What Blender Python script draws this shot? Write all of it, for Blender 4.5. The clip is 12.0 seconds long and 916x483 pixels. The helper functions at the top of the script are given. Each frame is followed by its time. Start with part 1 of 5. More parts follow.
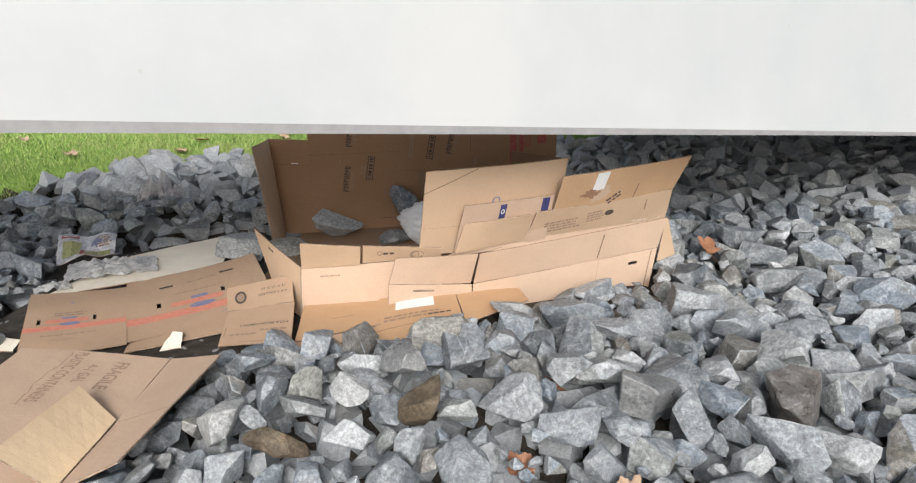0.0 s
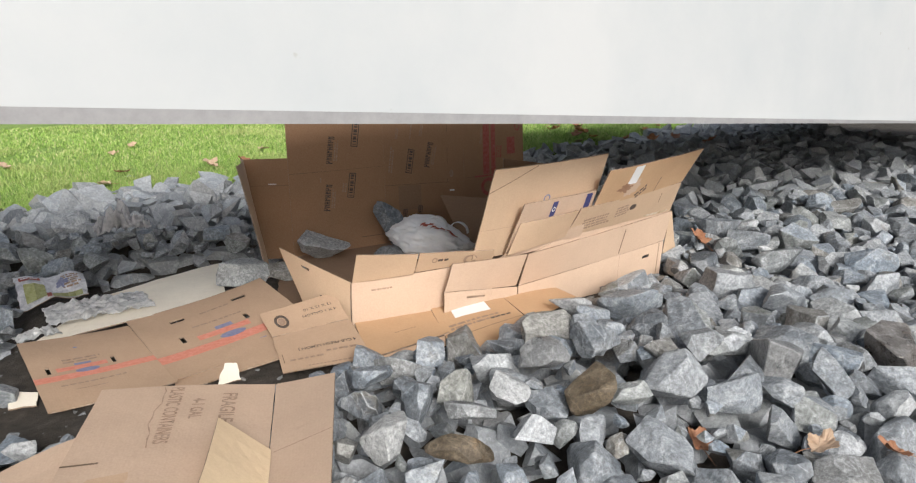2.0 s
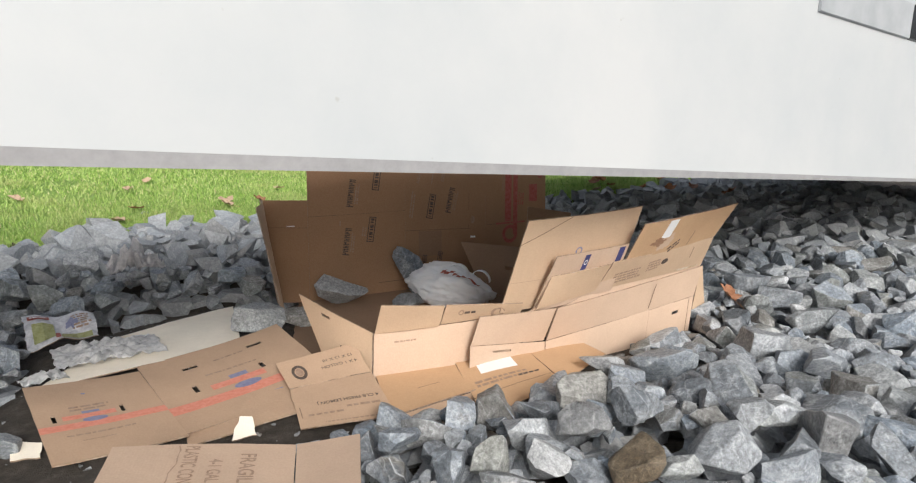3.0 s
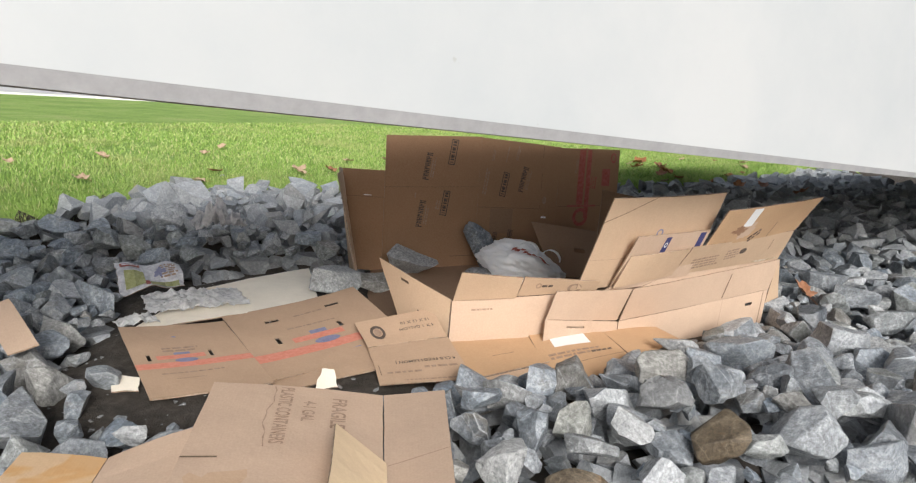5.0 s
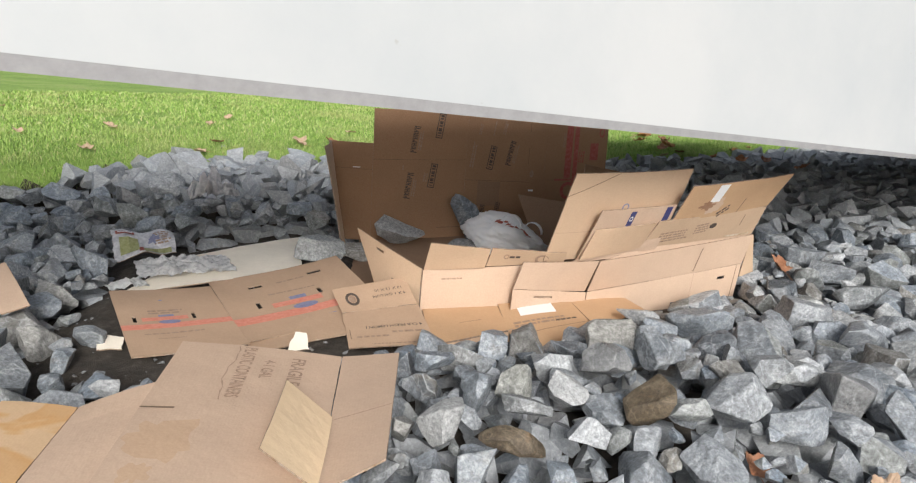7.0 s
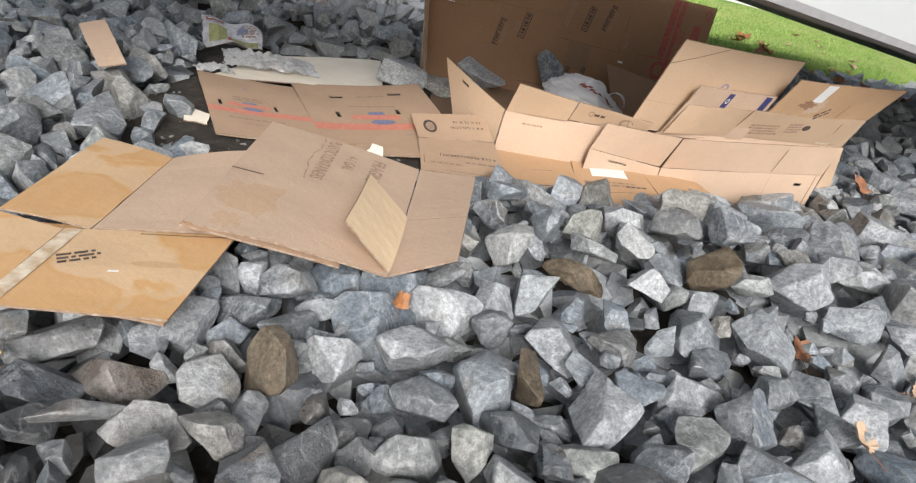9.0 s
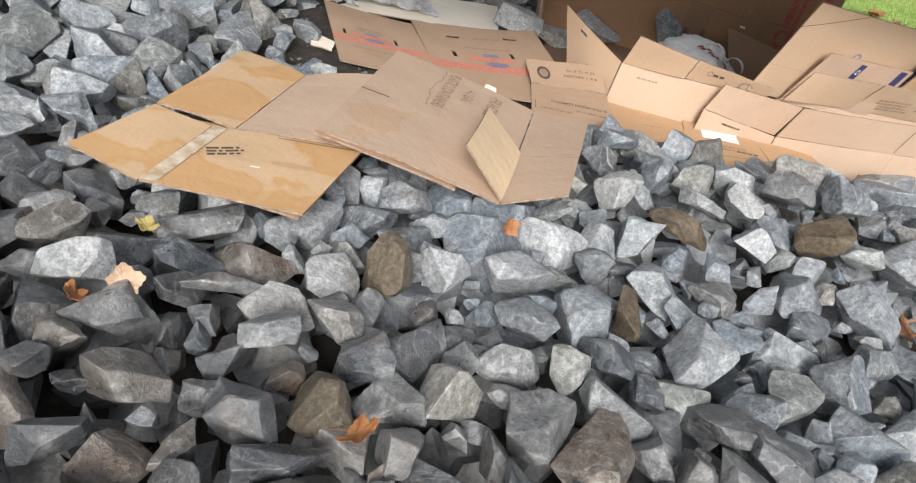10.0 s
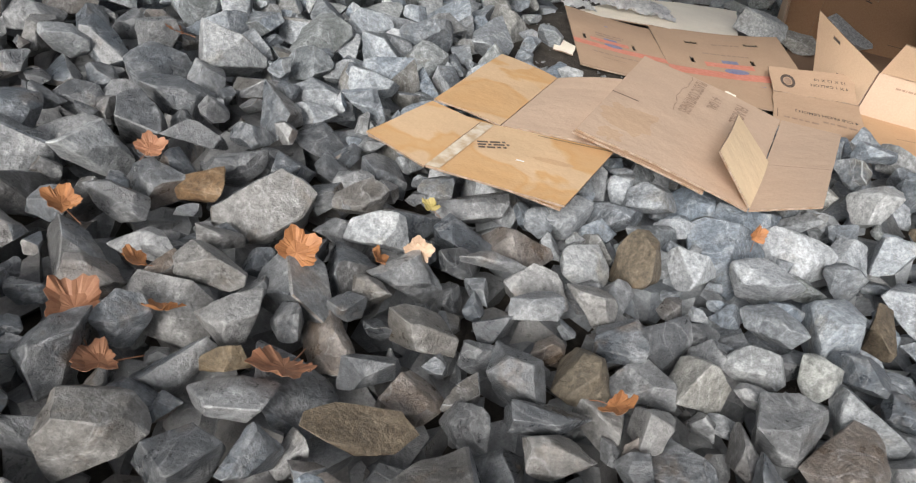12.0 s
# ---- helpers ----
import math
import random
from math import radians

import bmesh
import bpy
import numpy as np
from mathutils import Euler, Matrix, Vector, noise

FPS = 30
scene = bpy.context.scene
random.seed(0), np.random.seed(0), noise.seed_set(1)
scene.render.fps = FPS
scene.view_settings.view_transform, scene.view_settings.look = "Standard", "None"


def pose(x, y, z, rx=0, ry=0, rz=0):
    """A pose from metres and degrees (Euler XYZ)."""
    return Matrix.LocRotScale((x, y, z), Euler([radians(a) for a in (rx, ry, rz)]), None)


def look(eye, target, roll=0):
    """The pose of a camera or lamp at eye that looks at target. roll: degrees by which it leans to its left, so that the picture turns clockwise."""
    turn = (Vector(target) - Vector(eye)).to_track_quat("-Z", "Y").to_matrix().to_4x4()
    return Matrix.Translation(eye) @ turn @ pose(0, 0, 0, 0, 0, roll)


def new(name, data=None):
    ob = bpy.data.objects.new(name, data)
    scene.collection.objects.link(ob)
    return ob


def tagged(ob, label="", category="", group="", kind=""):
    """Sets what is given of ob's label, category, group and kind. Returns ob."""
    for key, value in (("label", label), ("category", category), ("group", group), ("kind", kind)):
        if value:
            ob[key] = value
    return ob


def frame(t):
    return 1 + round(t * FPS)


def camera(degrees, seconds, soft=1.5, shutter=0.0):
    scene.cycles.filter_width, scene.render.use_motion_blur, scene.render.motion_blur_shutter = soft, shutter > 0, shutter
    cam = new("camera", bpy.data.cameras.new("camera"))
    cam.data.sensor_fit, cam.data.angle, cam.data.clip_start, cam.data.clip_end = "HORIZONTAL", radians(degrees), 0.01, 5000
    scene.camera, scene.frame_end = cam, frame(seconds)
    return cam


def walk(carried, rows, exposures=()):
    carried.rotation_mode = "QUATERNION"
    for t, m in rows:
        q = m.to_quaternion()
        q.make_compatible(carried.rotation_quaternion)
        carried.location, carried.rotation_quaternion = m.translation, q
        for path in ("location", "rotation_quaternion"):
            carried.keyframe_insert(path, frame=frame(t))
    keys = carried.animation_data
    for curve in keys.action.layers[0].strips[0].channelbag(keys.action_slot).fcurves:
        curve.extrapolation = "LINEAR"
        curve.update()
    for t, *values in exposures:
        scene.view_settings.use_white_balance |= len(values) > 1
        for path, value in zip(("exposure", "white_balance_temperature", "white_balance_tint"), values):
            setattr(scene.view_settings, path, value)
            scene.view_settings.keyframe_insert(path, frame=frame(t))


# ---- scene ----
cam = camera(65.1, 12.0, soft=1.2)
METRES, EYE, TILT, LEAN, TURN = 2.2, 1.25, -17.0, 0.0, 0.0
ROWS = [
    (0.0, 0.0, 0.0, 0.0, -0.0, 0.0, 0.0),
    (0.5, -0.1412, -0.0442, -0.0125, -1.65, -0.61, 1.49),
    (1.0, -0.274, -0.0691, -0.0357, -7.01, 1.95, 2.08),
    (1.5, -0.3612, -0.01, -0.0548, -9.67, 1.82, 2.44),
    (2.0, -0.3975, 0.0728, -0.0431, -12.56, 2.24, 4.65),
    (2.5, -0.414, 0.1137, -0.0236, -11.84, 4.54, 4.19),
    (2.7, -0.4189, 0.1253, -0.0190, -11.92, 5.49, 3.75),
    (4.3, -0.4722, 0.1418, -0.0448, -11.81, 5.28, 0.33),
    (4.5, -0.4794, 0.1382, -0.047, -10.91, 5.09, -0.08),
    (5.0, -0.4894, 0.124, -0.0508, -8.79, 4.66, -1.06),
    (5.5, -0.4782, 0.1054, -0.0467, -7.22, 4.5, -1.99),
    (6.0, -0.4389, 0.0723, -0.0361, -6.86, 4.81, -2.71),
    (6.5, -0.4044, 0.0492, -0.033, -6.52, 3.13, -0.32),
    (7.0, -0.4063, 0.0575, -0.0519, -7.18, 2.34, -1.85),
    (7.2, -0.4092, 0.0640, -0.0607, -7.23, 0.53, -2.89),
    (8.8, -0.4490, 0.0575, -0.1100, -3.55, -8.15, -12.54),
    (9.0, -0.4509, 0.0524, -0.1225, -3.13, -8.17, -13.34),
    (9.5, -0.4637, 0.037, -0.1437, 0.22, -10.81, -16.33),
    (10.0, -0.473, 0.0175, -0.1579, 4.72, -13.46, -18.22),
    (10.5, -0.4834, -0.0016, -0.1643, 9.52, -16.16, -18.05),
    (11.0, -0.4977, -0.0219, -0.1743, 15.21, -18.52, -19.93),
    (11.5, -0.5061, -0.0383, -0.1759, 18.54, -19.89, -18.69),
    (12.0, -0.5192, -0.0495, -0.1725, 21.39, -18.66, -18.79),
]
EXPOSURES = [(0.0, 0.30), (7.2, 0.30), (9.0, 0.33), (12.0, 0.38)]
walk(cam, [(t, pose(0, 0, EYE, TILT, LEAN, TURN) @ pose(METRES * x, METRES * y, METRES * z, 90 + pitch, roll, yaw)) for t, x, y, z, yaw, pitch, roll in ROWS], EXPOSURES)

# ---------------------------------------------------------------- light
world = bpy.data.worlds.new("overcast_sky")
scene.world = world
world.use_nodes = True
wn, wl = world.node_tree.nodes, world.node_tree.links
sky = wn.new("ShaderNodeTexSky")
sky.sky_type = "NISHITA"
sky.sun_disc = False
sky.sun_elevation = radians(28.5)
sky.sun_rotation = radians(177)
sky.air_density, sky.dust_density = 1.0, 4.0
cloud = wn.new("ShaderNodeHueSaturation")
cloud.inputs["Saturation"].default_value = 0.35
wl.new(sky.outputs[0], cloud.inputs["Color"])
wl.new(cloud.outputs[0], wn["Background"].inputs["Color"])
wn["Background"].inputs["Strength"].default_value = 0.105
sun = new("sun", bpy.data.lights.new("sun", "SUN"))
sun.data.energy = 2.7
sun.data.angle = radians(20)
sun.data.color = (1.0, 0.965, 0.92)
sun.matrix_world = look((0.2, -4.4, 2.4), (0, 0, 0))


# ---------------------------------------------------------------- materials
def mat(name, rough=0.8, metal=0.0):
    m = bpy.data.materials.new(name)
    m.use_nodes = True
    n, l = m.node_tree.nodes, m.node_tree.links
    b = n["Principled BSDF"]
    b.inputs["Roughness"].default_value = rough
    b.inputs["Metallic"].default_value = metal
    return m, n, l, b


def ramp(n, l, src, stops):
    r = n.new("ShaderNodeValToRGB")
    e = r.color_ramp.elements
    while len(e) < len(stops):
        e.new(0.5)
    for k, (p, c) in enumerate(stops):
        e[k].position, e[k].color = p, (*c, 1)
    l.new(src, r.inputs[0])
    return r.outputs[0]


def noise_tex(n, l, vec, scale, detail=4.0, rough=0.55, dist=0.0):
    t = n.new("ShaderNodeTexNoise")
    t.inputs["Scale"].default_value, t.inputs["Detail"].default_value = scale, detail
    t.inputs["Roughness"].default_value, t.inputs["Distortion"].default_value = rough, dist
    l.new(vec, t.inputs["Vector"])
    return t.outputs["Fac"]


def mix(n, l, fac, a, b, mode="MIX"):
    m = n.new("ShaderNodeMix")
    m.data_type, m.blend_type = "RGBA", mode
    for sock, v in ((m.inputs["Factor"], fac), (m.inputs[6], a), (m.inputs[7], b)):
        if isinstance(v, (int, float)):
            sock.default_value = v
        elif isinstance(v, tuple):
            sock.default_value = (*v, 1)
        else:
            l.new(v, sock)
    return m.outputs[2]


def bump(n, l, b, height, strength, dist=0.01, chain=None):
    k = n.new("ShaderNodeBump")
    k.inputs["Strength"].default_value, k.inputs["Distance"].default_value = strength, dist
    l.new(height, k.inputs["Height"])
    if chain:
        l.new(chain, k.inputs["Normal"])
    l.new(k.outputs[0], b.inputs["Normal"])
    return k.outputs[0]


def coords(n, kind="Object"):
    return n.new("ShaderNodeTexCoord").outputs[kind]


def cardboard(name, base, stain=0.0, stain_col=(0.36, 0.19, 0.07), rough=0.82):
    m, n, l, b = mat(name, rough)
    uv = coords(n, "UV")
    ob = coords(n, "Object")
    rnd = n.new("ShaderNodeObjectInfo").outputs["Random"]
    lo = tuple(c * 0.88 for c in base)
    hi = tuple(min(1, c * 1.08) for c in base)
    big = noise_tex(n, l, ob, 5.0, 5.0, 0.6)
    col = ramp(n, l, big, [(0.3, lo), (0.7, hi)])
    fib = noise_tex(n, l, ob, 160.0, 3.0, 0.7)
    col = mix(n, l, 0.10, col, ramp(n, l, fib, [(0.3, (0.15, 0.1, 0.06)), (0.65, (0.9, 0.75, 0.55))]))
    tint = ramp(n, l, rnd, [(0.0, tuple(c * 0.93 for c in base)), (1.0, tuple(c * 1.05 for c in base))])
    col = mix(n, l, 0.4, col, tint)
    scuff = noise_tex(n, l, ob, 22.0, 6.0, 0.75, 0.6)
    col = mix(n, l, ramp(n, l, scuff, [(0.62, (0, 0, 0)), (0.74, (0.35, 0.35, 0.35))]), col, tuple(min(1, c * 1.2 + 0.03) for c in base))
    if stain:
        st = noise_tex(n, l, ob, 4.2, 3.0, 0.5, 0.5)
        edge = ramp(n, l, st, [(0.46, (0, 0, 0)), (0.51, (0.9, 0.9, 0.9)), (0.56, (0.6, 0.6, 0.6)), (0.75, (0.8, 0.8, 0.8))])
        fac = n.new("ShaderNodeMath")
        fac.operation = "MULTIPLY"
        fac.inputs[1].default_value = stain
        l.new(edge, fac.inputs[0])
        col = mix(n, l, fac.outputs[0], col, stain_col)
    l.new(col, b.inputs["Base Color"])
    w = n.new("ShaderNodeTexWave")
    w.inputs["Scale"].default_value = 38.0
    w.inputs["Distortion"].default_value = 0.4
    l.new(uv, w.inputs["Vector"])
    k = bump(n, l, b, w.outputs["Fac"], 0.03, 0.002)
    k = bump(n, l, b, noise_tex(n, l, ob, 12.0, 4.0, 0.6), 0.35, 0.01, k)
    bump(n, l, b, fib, 0.12, 0.001, k)
    b.inputs["Specular IOR Level"].default_value = 0.25
    return m


CARD = cardboard("kraft_cardboard", (0.55, 0.40, 0.28))
CARD_OLD = cardboard("worn_brown_cardboard", (0.47, 0.325, 0.225))
CARD_PALE = cardboard("pale_cardboard_inside", (0.53, 0.39, 0.295))
CARD_ORANGE = cardboard("orange_kraft_cardboard", (0.53, 0.345, 0.205))
CARD_STAIN = cardboard("stained_cardboard", (0.63, 0.44, 0.27), 0.75, (0.56, 0.30, 0.10))
# cream board, raised in colour for the light the standing flap catches
CARD_CREAM = cardboard("cream_cardboard_lit", (0.70, 0.54, 0.36))
# reddish kraft, its colour also darkened for the shade inside the shelter
CARD_SHELTER = cardboard("reddish_kraft_shaded", (0.31, 0.178, 0.103))
# shelter shade put into a dark kraft colour; one printed patch uses it too
CARD_DARK = cardboard("kraft_shade_and_print", (0.25, 0.155, 0.10))
CARD_DAMP = cardboard("damp_cardboard", (0.50, 0.35, 0.24))
CARD_WHITE = cardboard("white_board", (0.90, 0.84, 0.73), 0.10, (0.5, 0.42, 0.33))


def ink(name, colour, rough=0.7, wear=0.5):
    m, n, l, b = mat(name, rough)
    ob = coords(n)
    f = noise_tex(n, l, ob, 60.0, 5.0, 0.7)
    col = ramp(n, l, f, [(0.35, colour), (0.8, tuple(min(1, c + wear * 0.35) for c in colour))])
    l.new(col, b.inputs["Base Color"])
    return m


INK = ink("brown_black_ink", (0.06, 0.038, 0.026), wear=0.22)
INK_FADE = ink("faded_brown_ink", (0.27, 0.17, 0.11), wear=0.4)
INK_RED = ink("faded_red_ink", (0.34, 0.07, 0.045), wear=0.3)
INK_SALMON = ink("worn_salmon_stripe", (0.60, 0.20, 0.13), wear=0.35)
INK_BLUE = ink("worn_blue_ink", (0.17, 0.18, 0.30), wear=0.35)
INK_NAVY = ink("navy_ink", (0.03, 0.035, 0.14), wear=0.1)
GREASE = ink("brown_grease_stain", (0.26, 0.13, 0.065), wear=0.25)
PAPER = ink("white_label_paper", (0.80, 0.81, 0.82), 0.6, 0.1)
FLUTE = ink("corrugated_cut_edge", (0.22, 0.135, 0.075), wear=0.75)
CUT = ink("dark_cut_edge", (0.13, 0.082, 0.048), wear=0.1)
TAPE, _n, _l, _b = mat("clear_packing_tape", 0.25)
_b.inputs["Base Color"].default_value = (0.62, 0.50, 0.36, 1)
_f = noise_tex(_n, _l, coords(_n), 30.0, 4.0)
_l.new(ramp(_n, _l, _f, [(0.35, (0.52, 0.38, 0.24)), (0.65, (0.74, 0.66, 0.54))]), _b.inputs["Base Color"])


def stone(name, dark, mid, light, brown, rough=(0.42, 0.68), island=False, gloss=0.5, warm=0.0):
    """Broken rock: a tone for each stone, cloudy mottling, thin pale veins, rust and chipped edges."""
    m, n, l, b = mat(name, 0.6)
    geo = n.new("ShaderNodeNewGeometry")
    rnd = geo.outputs["Random Per Island"] if island else n.new("ShaderNodeObjectInfo").outputs["Random"]
    off = n.new("ShaderNodeVectorMath")
    off.operation = "MULTIPLY_ADD"
    l.new(rnd, off.inputs[0])
    off.inputs[1].default_value = (37.0, 91.0, 53.0)
    l.new(geo.outputs["Position"], off.inputs[2])
    v = off.outputs[0]
    blue = tuple(c * k for c, k in zip(mid, (0.86, 1.0, 1.14)))
    olive = tuple((c * k + q * warm) / (1 + warm) for c, k, q in zip(mid, (1.05, 1.0, 0.80), brown))
    pale = tuple((a + 2 * c) / 3 for a, c in zip(mid, light))
    deep = tuple((a + c) / 2 for a, c in zip(dark, mid))
    tone = ramp(n, l, rnd, [(0.0, deep), (0.12, mid), (0.24, blue), (0.36, pale), (0.46, deep), (0.56, olive), (0.66, light), (0.76, mid), (0.86, brown), (0.92, blue), (1.0, pale)])
    big = noise_tex(n, l, v, 16.0, 6.0, 0.68, 0.3)
    col = mix(n, l, 0.42, tone, ramp(n, l, big, [(0.34, dark), (0.50, mid), (0.68, light)]))
    rust = noise_tex(n, l, v, 7.0, 5.0, 0.65, 0.4)
    col = mix(n, l, ramp(n, l, rust, [(0.60, (0, 0, 0)), (0.72, (0.55, 0.55, 0.55))]), col, brown)
    vein = noise_tex(n, l, v, 8.0, 4.0, 0.55, 0.9)
    vm = ramp(n, l, vein, [(0.475, (0, 0, 0)), (0.5, (0.26, 0.26, 0.26)), (0.52, (0, 0, 0))])
    col = mix(n, l, vm, col, tuple(min(1, c * 1.25) for c in light))
    grit = noise_tex(n, l, v, 75.0, 7.0, 0.74, 0.1)
    col = mix(n, l, 0.72, col, ramp(n, l, grit, [(0.34, (0.18, 0.18, 0.18)), (0.5, (0.5, 0.5, 0.5)), (0.66, (0.84, 0.84, 0.84))]), "OVERLAY")
    fine = noise_tex(n, l, v, 210.0, 4.0, 0.7)
    col = mix(n, l, 0.30, col, ramp(n, l, fine, [(0.32, (0.2, 0.2, 0.2)), (0.68, (0.8, 0.8, 0.8))]), "OVERLAY")
    chip = ramp(n, l, geo.outputs["Pointiness"], [(0.53, (0, 0, 0)), (0.62, (0.28, 0.28, 0.28))])
    col = mix(n, l, chip, col, tuple(min(1, c * 1.1) for c in light))
    l.new(col, b.inputs["Base Color"])
    l.new(ramp(n, l, big, [(0.3, (rough[0],) * 3), (0.7, (rough[1],) * 3)]), b.inputs["Roughness"])
    b.inputs["Specular IOR Level"].default_value = gloss
    k = bump(n, l, b, noise_tex(n, l, v, 26.0, 8.0, 0.66, 0.3), 0.8, 0.012)
    bump(n, l, b, fine, 0.6, 0.003, k)
    return m


DRY = ((0.050, 0.059, 0.071), (0.185, 0.205, 0.228), (0.50, 0.52, 0.54), (0.20, 0.175, 0.135))
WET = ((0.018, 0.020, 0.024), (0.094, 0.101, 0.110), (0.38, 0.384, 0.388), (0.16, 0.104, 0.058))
ROCK = stone("crushed_basalt", *DRY)
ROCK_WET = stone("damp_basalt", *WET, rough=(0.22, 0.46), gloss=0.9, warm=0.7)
PALE = stone("pale_basalt", (0.13, 0.14, 0.15), (0.26, 0.275, 0.29), (0.48, 0.49, 0.495), (0.30, 0.275, 0.22))
BROWN = stone("rusty_brown_rock", (0.045, 0.037, 0.028), (0.12, 0.092, 0.062), (0.26, 0.215, 0.16), (0.22, 0.115, 0.042), rough=(0.45, 0.75))
ROCK_I = stone("crushed_basalt_bed", *DRY, island=True)
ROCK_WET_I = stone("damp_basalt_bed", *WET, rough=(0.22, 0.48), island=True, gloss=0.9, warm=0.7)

SOIL, _n, _l, _b = mat("dark_wet_soil", 0.85)
_o = coords(_n)
_f = noise_tex(_n, _l, _o, 14.0, 8.0, 0.7)
_l.new(ramp(_n, _l, _f, [(0.3, (0.026, 0.022, 0.018)), (0.55, (0.075, 0.062, 0.05)), (0.75, (0.15, 0.13, 0.11))]), _b.inputs["Base Color"])
bump(_n, _l, _b, noise_tex(_n, _l, _o, 60.0, 8.0, 0.75), 0.9, 0.02)

LAWN, _n, _l, _b = mat("mown_lawn", 0.9)
_o = coords(_n)
_f = noise_tex(_n, _l, _o, 1.3, 8.0, 0.7)
_c = ramp(_n, _l, _f, [(0.30, (0.14, 0.25, 0.045)), (0.5, (0.23, 0.36, 0.075)), (0.62, (0.29, 0.39, 0.11)), (0.74, (0.33, 0.33, 0.17))])
_g = noise_tex(_n, _l, _o, 34.0, 6.0, 0.8)
_l.new(mix(_n, _l, 0.55, _c, ramp(_n, _l, _g, [(0.3, (0.25, 0.25, 0.25)), (0.7, (0.85, 0.85, 0.85))]), "OVERLAY"), _b.inputs["Base Color"])
bump(_n, _l, _b, _g, 0.4, 0.02)

BLADE, _n, _l, _b = mat("grass_blade", 0.55)
_r = _n.new("ShaderNodeNewGeometry").outputs["Random Per Island"]
_c = ramp(_n, _l, _r, [(0.0, (0.10, 0.19, 0.035)), (0.45, (0.24, 0.39, 0.075)), (0.8, (0.37, 0.51, 0.14)), (1.0, (0.48, 0.46, 0.24))])
_f = noise_tex(_n, _l, coords(_n), 1.1, 7.0, 0.72)
_l.new(mix(_n, _l, ramp(_n, _l, _f, [(0.50, (0, 0, 0)), (0.66, (0.75, 0.75, 0.75))]), _c, (0.40, 0.42, 0.17)), _b.inputs["Base Color"])

PAINT, _n, _l, _b = mat("white_painted_steel", 0.42)
_o = coords(_n)
_f = noise_tex(_n, _l, _o, 1.4, 6.0, 0.6)
_c = ramp(_n, _l, _f, [(0.3, (0.425, 0.455, 0.475)), (0.65, (0.50, 0.515, 0.525))])
_s = noise_tex(_n, _l, _o, 28.0, 2.0, 0.5)
_l.new(mix(_n, _l, ramp(_n, _l, _s, [(0.76, (0, 0, 0)), (0.80, (0.5, 0.5, 0.5))]), _c, (0.35, 0.34, 0.32)), _b.inputs["Base Color"])
bump(_n, _l, _b, _f, 0.1, 0.01)
EDGE, _n, _l, _b = mat("grey_weathered_edge", 0.75)
_f = noise_tex(_n, _l, coords(_n), 20.0, 7.0, 0.7)
_l.new(ramp(_n, _l, _f, [(0.3, (0.27, 0.27, 0.28)), (0.7, (0.34, 0.34, 0.35))]), _b.inputs["Base Color"])
GREY, _n, _l, _b = mat("grey_shadow_tone", 0.4)
_f = noise_tex(_n, _l, coords(_n), 6.0, 5.0)
_l.new(ramp(_n, _l, _f, [(0.3, (0.30, 0.32, 0.34)), (0.7, (0.42, 0.44, 0.46))]), _b.inputs["Base Color"])
BLACK, _n, _l, _b = mat("black_glossy_panel", 0.15)
_b.inputs["Base Color"].default_value = (0.012, 0.014, 0.018, 1)
ROADM, _n, _l, _b = mat("pale_concrete_road", 0.85)
_f = noise_tex(_n, _l, coords(_n), 1.2, 7.0, 0.6)
_l.new(ramp(_n, _l, _f, [(0.3, (0.52, 0.53, 0.54)), (0.7, (0.66, 0.66, 0.66))]), _b.inputs["Base Color"])

PLASTIC, _n, _l, _b = mat("white_plastic_bag", 0.38)
_f = noise_tex(_n, _l, coords(_n), 18.0, 5.0, 0.6)
_l.new(ramp(_n, _l, _f, [(0.3, (0.86, 0.90, 0.95)), (0.7, (0.95, 0.96, 0.98))]), _b.inputs["Base Color"])
_b.inputs["Subsurface Weight"].default_value = 0.0
NEWS, _n, _l, _b = mat("printed_newspaper", 0.7)
_f = noise_tex(_n, _l, coords(_n), 24.0, 6.0, 0.7, 0.8)
_l.new(ramp(_n, _l, _f, [(0.3, (0.30, 0.31, 0.36)), (0.5, (0.55, 0.55, 0.58)), (0.7, (0.72, 0.72, 0.74))]), _b.inputs["Base Color"])
_b.inputs["Coat Weight"].default_value = 0.6
NEWS_OLIVE = ink("olive_newsprint_picture", (0.26, 0.27, 0.09), wear=0.5)
NEWSGREY, _n, _l, _b = mat("wet_grey_newsprint", 0.55)
_o = coords(_n)
_f = noise_tex(_n, _l, _o, 34.0, 6.0, 0.75, 1.2)
_l.new(ramp(_n, _l, _f, [(0.30, (0.20, 0.205, 0.22)), (0.40, (0.72, 0.73, 0.75)), (0.58, (0.90, 0.90, 0.90))]), _b.inputs["Base Color"])
CLOTH, _n, _l, _b = mat("pale_grey_rag", 0.9)
_f = noise_tex(_n, _l, coords(_n), 30.0, 5.0, 0.7)
_l.new(ramp(_n, _l, _f, [(0.35, (0.62, 0.61, 0.62)), (0.6, (0.86, 0.84, 0.84))]), _b.inputs["Base Color"])
LEAF = []
